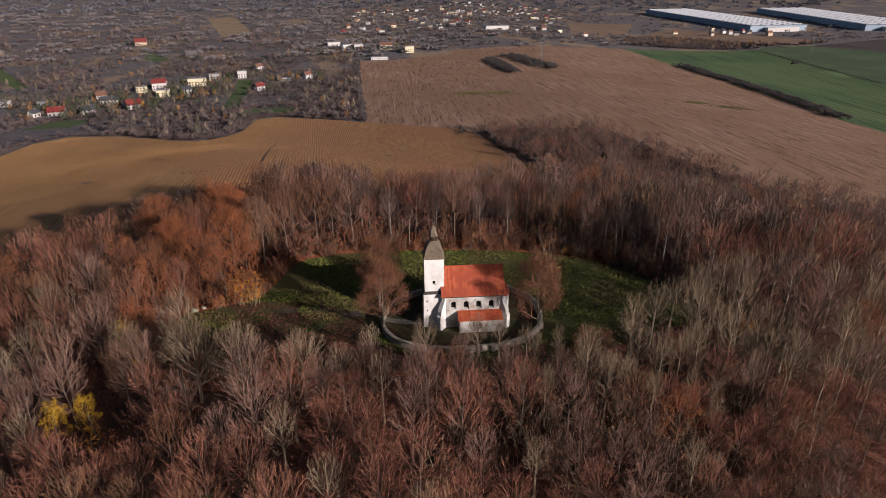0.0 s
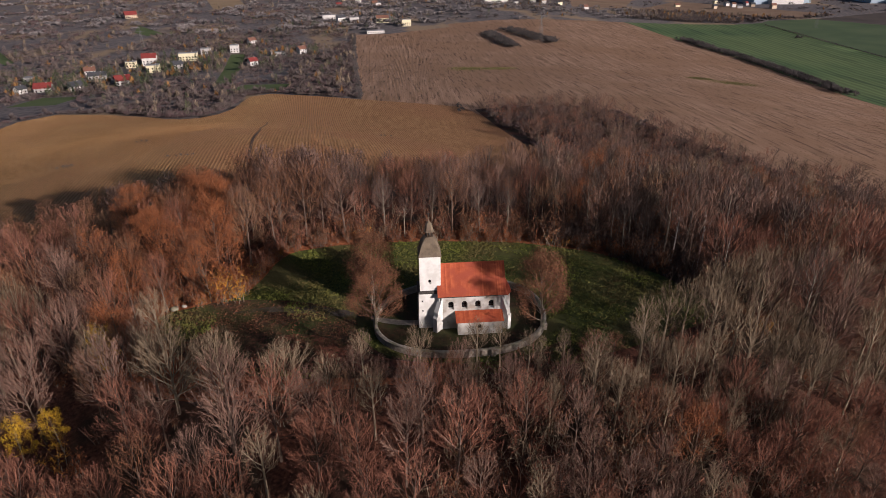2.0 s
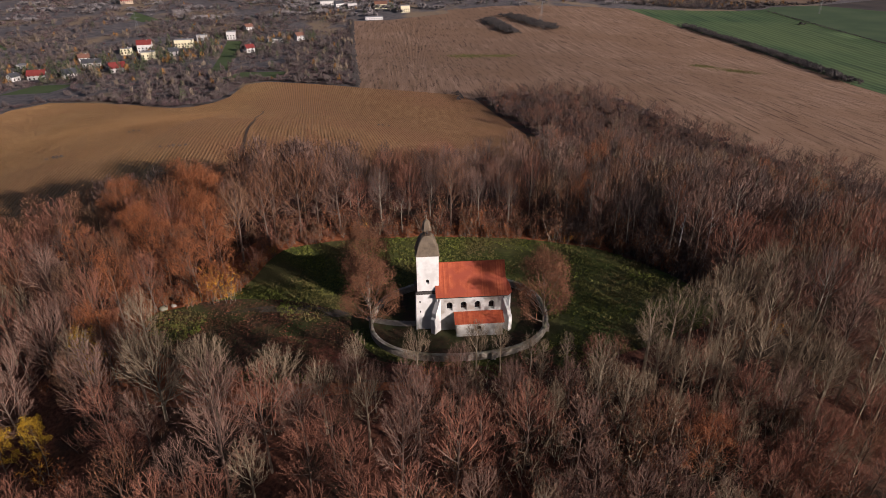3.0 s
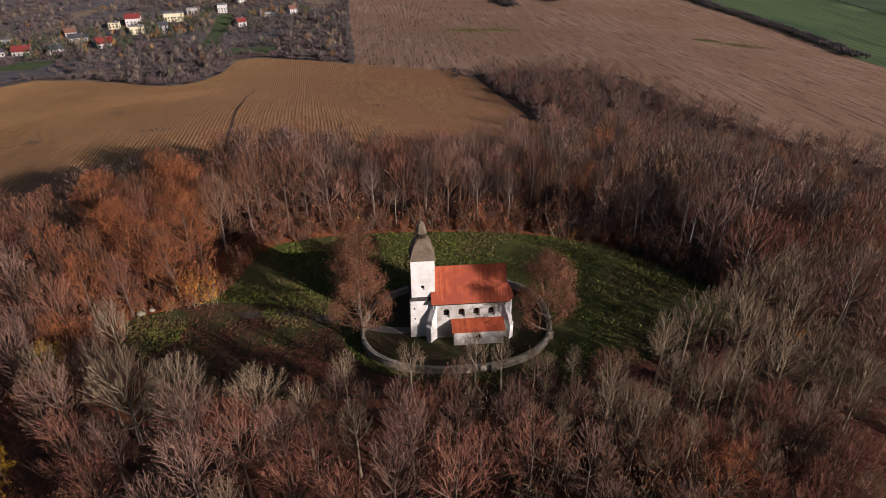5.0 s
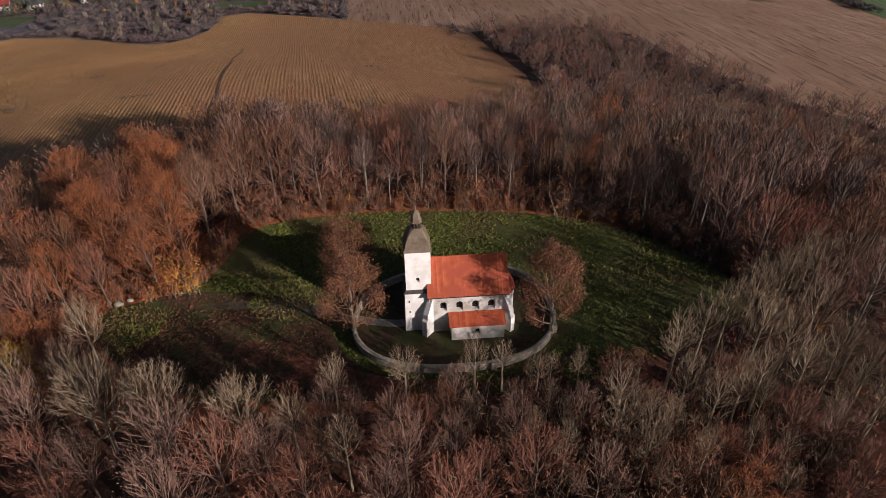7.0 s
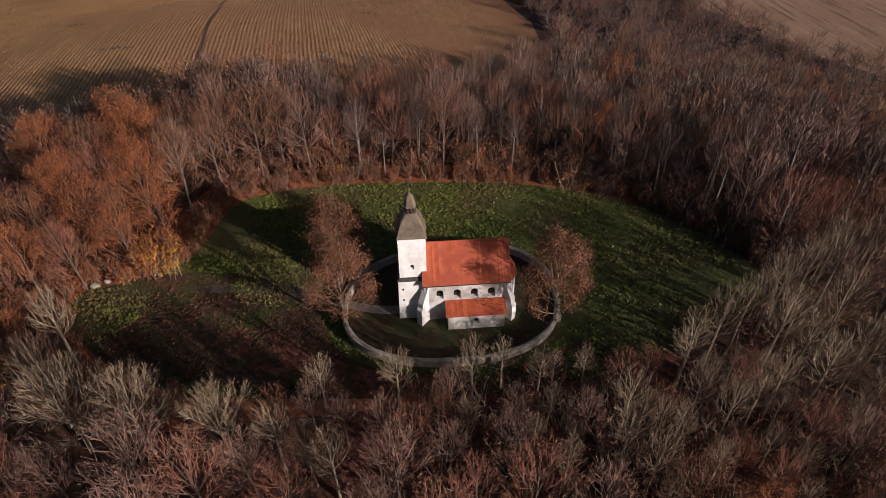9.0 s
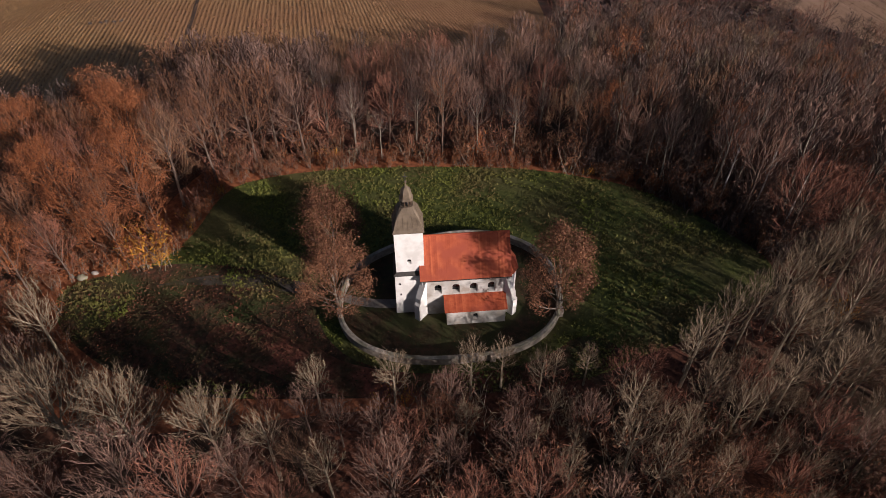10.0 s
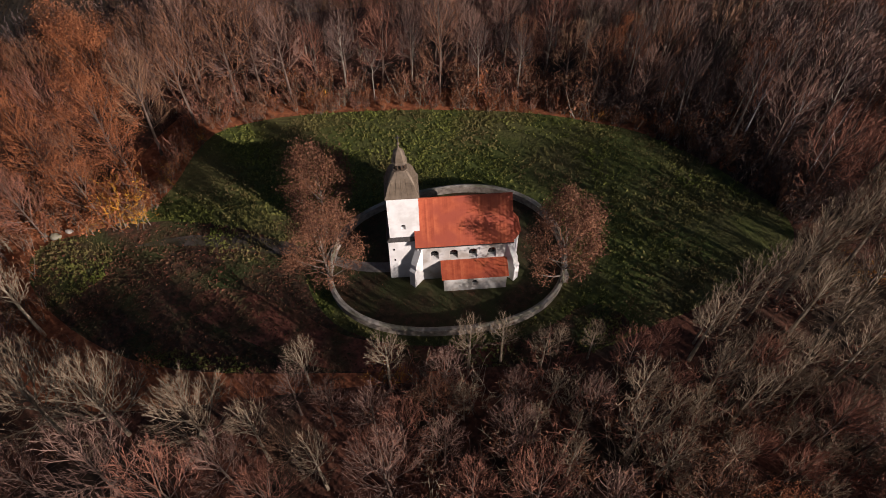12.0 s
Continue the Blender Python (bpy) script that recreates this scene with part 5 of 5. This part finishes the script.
def scatter(poly, count, mix, size, wild=0.0, where=None):
    p = np.asarray(poly, float)
    q = rng.uniform(p.min(axis=0), p.max(axis=0), (count, 2))
    q = q[inside(p, q[:, 0], q[:, 1])]
    for z_, poly_ in ZONES:
        if where is None and z_ in ("corn", "corn_gold", "green", "green_dark", "lawn", "straw", "fallow", "plough"):
            q = q[~inside(poly_, q[:, 0], q[:, 1])]
    out = []
    names, share = list(mix), np.cumsum(list(mix.values()))
    for x, y in q:
        if wild and noise.noise((x * 0.012, y * 0.012, 5.0)) < wild * rng.uniform(-1, 1) - 0.12:
            continue
        k = names[min(int(np.searchsorted(share, rng.uniform() * share[-1])), len(names) - 1)]
        out.append((k, rng.randint(0, 3), x, y, float(height(x, y)), rng.uniform(0, 6.28), size * rng.uniform(0.6, 1.35)))
    return out


def along(pts, width, step, mix, size):
    out = []
    names, share = list(mix), np.cumsum(list(mix.values()))
    for a, b in zip(pts, pts[1:]):
        a, b = np.array(a, float), np.array(b, float)
        n = max(1, int(np.linalg.norm(b - a) / step))
        for i in range(n):
            x, y = a + (b - a) * (i + rng.uniform()) / n + rng.uniform(-width / 2, width / 2, 2)
            k = names[min(int(np.searchsorted(share, rng.uniform() * share[-1])), len(names) - 1)]
            out.append((k, rng.randint(0, 3), x, y, float(height(x, y)), rng.uniform(0, 6.28), size * rng.uniform(0.7, 1.25)))
    return out


scrub_zone = [(-420, 250), (-276, 314), (-276, 354), (-254, 374), (-212, 360), (-136, 316), (-124, 365), (-124, 408), (-108, 420), (-31, 378), (-62, 858), (-90, 900), (-420, 900), (-640, 700)]
thick_zone = [(-215, 362), (-159, 323), (-137, 317), (-125, 366), (-124, 410), (-107, 421), (-32, 380), (-60, 800), (-100, 640), (-120, 500), (-190, 450)]
scrub = scatter(scrub_zone, 13000, {"shrub": 6, "plum": 3, "tree": 1.3, "orange": 0.14, "conifer": 0.3, "pale": 0.25}, 0.95, 0.3)
scrub += scatter(thick_zone, 3600, {"shrub": 4, "plum": 5, "tree": 0.8, "pale": 0.4}, 0.85)
homes = [(-328, 500), (-348, 497), (-299, 497), (-266, 523), (-324, 587), (-262, 596), (-285, 645), (-246, 669), (-204, 722), (-163, 623), (-242, 614), (-416, 564), (-145, 692), (-308, 566), (-374, 567), (-118, 702), (-230, 560), (-215, 600), (-285, 470), (-205, 650), (-340, 540)]
for hx, hy in homes:
    scrub += scatter([(hx - 24, hy - 22), (hx + 24, hy - 22), (hx + 24, hy + 22), (hx - 24, hy + 22)], 42, {"tree": 2.4, "orange": 1.3, "conifer": 4.0, "pale": 0.8, "shrub": 2, "plum": 1}, 1.05)
scrub += along([(-345, 222), (-280, 316), (-280, 356), (-256, 378), (-212, 364), (-160, 326), (-147, 320), (-138, 320), (-131, 334), (-127, 365), (-128, 408), (-108, 424), (-72, 407), (-36, 384)], 7, 1.0, {"shrub": 2, "plum": 3, "tree": 0.5}, 0.8)
for mx_, my_ in ((-113, 164), (-84, 125), (-128, 128), (-10, 205)):
    scrub += along([(mx_ - 4, my_), (mx_ + 4, my_ + 1)], 2, 1.6, {"hedge": 1}, 0.22)
scrub = [q for q in scrub if not any(abs(q[2] - hx) < 9 and -20 < q[3] - hy < 5 for hx, hy in homes[:16])]
joined("scrubland", scrub, "purple-brown autumn scrub and garden trees round the houses", "scrubland", FAR)
beyond = scatter([(-1100, 700), (-640, 700), (-420, 900), (-140, 900), (-200, 1300), (-400, 1500), (-1300, 1700)], 1500, {"copse": 5, "conifer": 0.5, "pale": 0.5, "orange": 0.2}, 0.8, 0.8)
beyond += scatter([(-420, 900), (-90, 880), (80, 960), (436, 1110), (900, 1180), (1400, 1300), (1500, 2000), (600, 2100), (-400, 2100), (-1300, 2000), (-400, 1400)], 3000,
                  {"copse": 8, "orange": 0.25, "conifer": 0.4, "pale": 0.6}, 1.0, 0.45)
beyond += scatter([(436, 1112), (640, 1085), (900, 1180), (800, 1260), (600, 1300), (480, 1250)], 900, {"copse": 4, "orange": 1, "pale": 0.6}, 1.3)
beyond += scatter([(-150, 1200), (450, 1200), (640, 1700), (640, 2500), (100, 2500), (-200, 2000)], 1500, {"copse": 6, "orange": 0.4, "conifer": 0.8, "pale": 0.6}, 0.9)
beyond += scatter([(-1300, 950), (-420, 900), (-140, 890), (86, 962), (293, 1034), (480, 1100), (470, 1300), (380, 1320), (460, 1700), (640, 2200), (-400, 2200), (-1500, 2100)], 3400, {"belt": 5, "orange": 0.5, "pale": 0.5, "conifer": 0.5}, 0.8, 0.25)
beyond += scatter([(-190, 900), (-60, 890), (60, 960), (60, 1120), (-190, 1120)], 260, {"belt": 1.5, "tree": 2, "conifer": 1, "orange": 0.4}, 0.9)
beyond += scatter([(420, 1120), (900, 1190), (1500, 1320), (1500, 1420), (760, 1330), (480, 1260)], 260, {"belt": 4, "orange": 0.6, "pale": 0.6}, 0.6)
beyond += scatter([(-900, 720), (-420, 880), (-70, 870), (-120, 1250), (-500, 1500), (-1200, 1500)], 4200, {"shrub": 4, "plum": 5, "tree": 0.6, "pale": 0.2}, 1.5, 0.2)
beyond += scatter([(-200, 1130), (480, 1150), (640, 1800), (640, 2300), (-300, 2300)], 900, {"belt": 5, "orange": 0.5, "pale": 0.6, "conifer": 0.5}, 0.7)
joined("scrubland", beyond, "far tree belts and thickets between fields", "scrubland", FAR)
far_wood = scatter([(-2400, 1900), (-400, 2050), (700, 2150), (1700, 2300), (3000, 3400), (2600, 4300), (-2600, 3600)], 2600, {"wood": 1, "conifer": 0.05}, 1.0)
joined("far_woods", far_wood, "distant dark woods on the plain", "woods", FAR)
grove = scatter([(53, 322), (60, 285), (68, 222), (62, 160), (66, 130), (130, 122), (190, 90), (230, 120), (205, 155), (187, 178), (174, 216), (164, 256), (157, 303), (137, 332), (107, 337), (74, 332)], 1300,
                {"red": 2.5, "grey": 5, "plum": 4, "tan": 0.8, "brown": 0.5}, 0.74, where=True)
grove_under = scatter([(54, 320), (61, 285), (69, 222), (66, 140), (130, 130), (200, 130), (187, 172), (170, 216), (160, 256), (153, 300), (135, 328), (107, 333), (76, 328)], 1100,
                      {"plum": 3, "shrub": 3}, 1.2, where=True)
joined("grove", grove_under, "dense brush filling the dark grove", "grove", FAR)
joined("grove", grove, "dense dark leafless grove beside the brown field", "grove", LOW)
for pts, w, lab in (([(430, 830), (444, 640), (444, 540), (436, 466)], 20, "long dark hedge between the brown and the green field"),
                    ([(136, 845), (150, 715)], 20, "dark thicket standing in the brown field"),
                    ([(172, 880), (212, 752)], 30, "dark thicket standing in the brown field"),
                    ([(-31, 378), (-40, 490), (-52, 679), (-62, 858)], 5, "dark hedgerow along the field edge"),
                    ([(41, 318), (43, 345)], 4, "short dark row of bushes in the field"),
                    ([(700, 1080), (672, 720)], 3, "thin hedge between two green fields")):
    joined("hedge", along(pts, w, 0.55 if w > 10 else 1.6, {"hedge": 1}, 0.95 if w > 10 else (0.6 if w > 4 else 0.42)), lab, "hedge", FAR)
joined("bush", along([(655, 905), (672, 915)], 8, 2.0, {"hedge": 1}, 0.8), "dark bush clump in the green field", "bush", FAR)

WALLS = {"white": mat("white_render", [(0.5, 0.49, 0.47), (0.62, 0.6, 0.58)], 0.3, 4, 0.9), "cream": mat("cream_render", [(0.62, 0.56, 0.38), (0.7, 0.64, 0.45)], 0.3, 4, 0.9),
         "grey": mat("grey_render", [(0.32, 0.31, 0.3), (0.42, 0.41, 0.39)], 0.3, 4, 0.9), "tan": mat("tan_render", [(0.42, 0.33, 0.24), (0.5, 0.4, 0.3)], 0.3, 4, 0.9)}
ROOFS = {"red": mat("red_roof", [(0.15, 0.028, 0.026), (0.21, 0.04, 0.036)], 0.4, 5, 0.7, island=0.2), "dark": mat("anthracite_roof", [(0.04, 0.042, 0.05), (0.07, 0.072, 0.08)], 0.4, 5, 0.7),
         "brown": mat("brown_roof", [(0.14, 0.07, 0.05), (0.2, 0.1, 0.07)], 0.4, 5, 0.7), "flat": mat("flat_felt_roof", [(0.22, 0.22, 0.23), (0.3, 0.3, 0.31)], 0.4, 5, 0.8)}


def house(x, y, turn, w, d, h, wall, roof, label, detail=True, group=""):
    """A dwelling: walls, a pitched or flat roof with eaves, chimney, door and windows."""
    w, d = w * 0.85, d * 0.85
    t = empty("house", pose(x, y, float(height(x, y)), 0, 0, turn), label, "house", group)
    bm = bmesh.new()
    box(bm, -w / 2, w / 2, -d / 2, d / 2, -1.5, h)
    body = part("wall", bm, WALLS[wall], t)
    bm = bmesh.new()
    if roof == "flat":
        box(bm, -w / 2 - 0.3, w / 2 + 0.3, -d / 2 - 0.3, d / 2 + 0.3, h, h + 0.35)
        rz = h + 0.35
    else:
        rise = d * 0.42
        prism(bm, [(-d / 2 - 0.6, h - 0.3), (0, h + rise), (d / 2 + 0.6, h - 0.3), (d / 2 + 0.6, h - 0.05), (0, h + rise + 0.3), (-d / 2 - 0.6, h - 0.05)], -w / 2 - 0.5, w / 2 + 0.5)
        g = bmesh.new()
        prism(g, [(-d / 2, h), (d / 2, h), (0, h + rise - 0.05)], -w / 2 + 0.01, w / 2 - 0.01)
        part("gable", g, WALLS[wall], t)
        rz = h + rise * 0.7
    top_ = part("roof", bm, ROOFS[roof], t)
    if detail:
        bm = bmesh.new()
        box(bm, w * 0.2, w * 0.2 + 0.8, -0.4, 0.4, h, rz + 1.6)
        part("chimney", bm, WALLS["grey"], top_)
        floors = 2 if h > 4.5 else 1
        for fl in range(floors):
            for k in range(max(2, int(w / 3.2))):
                cx = -w / 2 + (k + 0.5) * w / max(2, int(w / 3.2))
                bm = bmesh.new()
                box(bm, cx - 0.65, cx + 0.65, -d / 2 - 0.06, -d / 2 + 0.05, 1.0 + 2.8 * fl, 2.5 + 2.8 * fl)
                part("window", bm, M["pane"], body)
        for fl in range(floors):
            bm = bmesh.new()
            box(bm, w / 2 - 0.05, w / 2 + 0.06, -0.7, 0.7, 1.0 + 2.8 * fl, 2.5 + 2.8 * fl)
            part("window", bm, M["pane"], body)
    return t


V = "houses on the village edge"
for x, y, turn, w, d, h, wall, roof, label in (
        (-328.6, 500, 12, 17, 11, 4.6, "grey", "red", "house with a large bright red pitched roof"),
        (-348.5, 497, 70, 10, 8, 4.5, "white", "dark", "small white house with dark gable roof"),
        (-298.6, 497, 40, 13, 10, 5.0, "white", "dark", "white house with dark gable roof"),
        (-266, 523, 30, 16, 12, 4.6, "grey", "red", "house with broad red hipped-looking roof"),
        (-324, 587, 20, 12, 9, 6.0, "white", "brown", "white house among orange trees"),
        (-262, 596, 8, 15, 11, 8.0, "cream", "flat", "cream flat-roofed two-storey house"),
        (-283, 647, 12, 18, 12, 8.5, "white", "red", "tall white house with red roof"),
        (-300, 636, 5, 12, 10, 6.0, "cream", "flat", "cream cube-shaped house beside larger houses"),
        (-246, 669, 8, 24, 11, 9.0, "cream", "flat", "long pale yellow flat-roofed building"),
        (-234.5, 704, 10, 14, 11, 8.5, "grey", "flat", "grey flat-roofed house behind bare trees"),
        (-204, 722, 5, 12, 11, 9.0, "white", "flat", "white cube-shaped house above a lawn"),
        (-163, 626, 35, 11, 9, 4.8, "white", "red", "small white house with red gable roof"),
        (-242, 614, 30, 11, 9, 5.5, "grey", "dark", "grey house with dark roof"),
        (-308, 566, 15, 20, 9, 4.0, "grey", "dark", "long low dark-roofed house"),
        (-416, 564, 10, 18, 10, 6.0, "white", "flat", "white flat-roofed house at the village edge"),
        (-374, 567, 10, 15, 10, 4.0, "grey", "flat", "low grey building with flat roof"),
        (-483, 1136, 30, 24, 16, 6.0, "tan", "red", "red-roofed farmhouse in the scrub"),
        (-145, 692, 10, 20, 9, 4.0, "grey", "flat", "long low shed with pale flat roof"),
        (-118, 702, 40, 12, 9, 6.0, "white", "brown", "white house behind trees"),
        (-195, 783, 40, 12, 9, 6.0, "white", "brown", "white house behind trees"),
        (-114, 1041, 12, 26, 12, 9.0, "white", "flat", "row of white flat-roofed modern houses"), (-91, 1013, 30, 18, 11, 8.0, "white", "dark", "white house with dark roof"),
        (-68, 1001, 5, 18, 12, 9.0, "white", "flat", "white flat-roofed house at the village edge"), (-21, 1002, 5, 24, 12, 7.0, "cream", "brown", "cream house at the field edge"),
        (18, 949, 5, 17, 12, 10.0, "cream", "flat", "tall cream house at the field edge"), (-30, 870, 8, 30, 12, 4.0, "white", "flat", "low white shed at the field edge")):
    house(x, y, turn, w, d, h, wall, roof, label, True, V)

# village farther off
hr = random.Random(5)
spots = [(hr.uniform(-120, 420), hr.uniform(1250, 2000)) for _ in range(70)] + [(hr.uniform(150, 620), hr.uniform(1700, 2500)) for _ in range(45)] + [(hr.uniform(650, 900), hr.uniform(1350, 1480)) for _ in range(10)]
for x, y in spots:
    wl, rf = hr.choice(["white", "white", "cream", "grey", "tan"]), hr.choice(["dark", "dark", "brown", "flat", "brown", "flat", "flat", "red"])
    house(x, y, hr.uniform(-30, 30), hr.uniform(10, 16), hr.uniform(8, 11), hr.uniform(4, 7.5), wl, rf,
          "far %s house with %s roof in the village" % (wl, {"red": "red", "dark": "dark", "brown": "brown", "flat": "flat pale"}[rf]), False, "houses of the far village")
house(222, 1330, 4, 60, 25, 9, "white", "flat", "long white hall with flat roof", False)

M["hall_roof"] = mat("pale_hall_roof", [(0.17, 0.21, 0.26), (0.23, 0.27, 0.32)], 0.02, 5, 0.85)
M["hall_wall"] = mat("blue_grey_cladding", [(0.24, 0.32, 0.4), (0.32, 0.41, 0.5)], 0.05, 4, 0.6)
M["skylight"] = mat("white_skylight", [(0.44, 0.47, 0.5), (0.54, 0.57, 0.6)], 0.1, 3, 0.6)


def warehouse(x, y, turn, w, d, h):
    t = empty("warehouse", pose(x, y, float(height(x, y)), 0, 0, turn), "huge flat-roofed logistics hall with white skylight strips", "warehouse", "logistics halls")
    bm = bmesh.new()
    box(bm, 0, w, 0, d, -4, h)
    body = part("wall", bm, M["hall_wall"], t)
    bm = bmesh.new()
    box(bm, -1, w + 1, -1, d + 1, h + 0.01, h + 1.2)
    top_ = part("roof", bm, M["hall_roof"], t)
    n = int(d / 22)
    for i in range(n):
        bm = bmesh.new()
        yy = (i + 0.5) * d / n
        for k in range(5):
            prism(bm, [(yy - 3.5, h + 1.21), (yy + 3.5, h + 1.21), (yy, h + 3.4)], w * (0.05 + 0.19 * k), w * (0.19 + 0.19 * k))
        part("skylight", bm, M["skylight"], top_)
    bm = bmesh.new()
    box(bm, w * 0.25, w * 0.8, -16, -0.05, -4, h * 0.75)
    part("office_block", bm, WALLS["white"], t)
    for i in range(int(d / 30)):
        bm = bmesh.new()
        box(bm, -0.4, -0.02, 8 + i * 30, 20 + i * 30, 0.5, 5)
        part("loading_door", bm, WALLS["grey"], body)
    return t


warehouse(881, 1449, 2, 150, 640, 13)
warehouse(1165, 1425, -7, 165, 650, 13)


M["steel"] = mat("weathered_steel", [(0.09, 0.095, 0.1), (0.14, 0.145, 0.15)], 1, 3, 0.6, metal=0.4)


def pylon(x, y, h):
    t = empty("power_pylon", pose(x, y, float(height(x, y)), 0, 0, 20), "grey lattice power pylon standing in the open land", "pylon", "power pylons")
    for sx in (-1, 1):
        for sy in (-1, 1):
            bm = bmesh.new()
            loft(bm, [[(sx * 2.4 * k + a, sy * 2.4 * k + b, z) for a, b in ((-0.09, -0.09), (0.09, -0.09), (0.09, 0.09), (-0.09, 0.09))] for k, z in ((1, -1), (0.25, h * 0.7), (0.06, h))])
            part("leg", bm, M["steel"], t)
    for z, w in ((h * 0.68, 6), (h * 0.8, 5), (h * 0.92, 3.6)):
        bm = bmesh.new()
        box(bm, -w, w, -0.12, 0.12, z, z + 0.24)
        part("cross_arm", bm, M["steel"], t)
    for k in range(6):
        z = h * 0.1 * (k + 0.5)
        s = 2.4 * (1 - 0.75 * z / (h * 0.7))
        bm = bmesh.new()
        box(bm, -s, s, -s - 0.08, -s + 0.08, z, z + 0.2)
        part("brace", bm, M["steel"], t)
    return t


pylon(-328, 755, 34)
pylon(208, 812, 30)
pylon(770, 1030, 30)
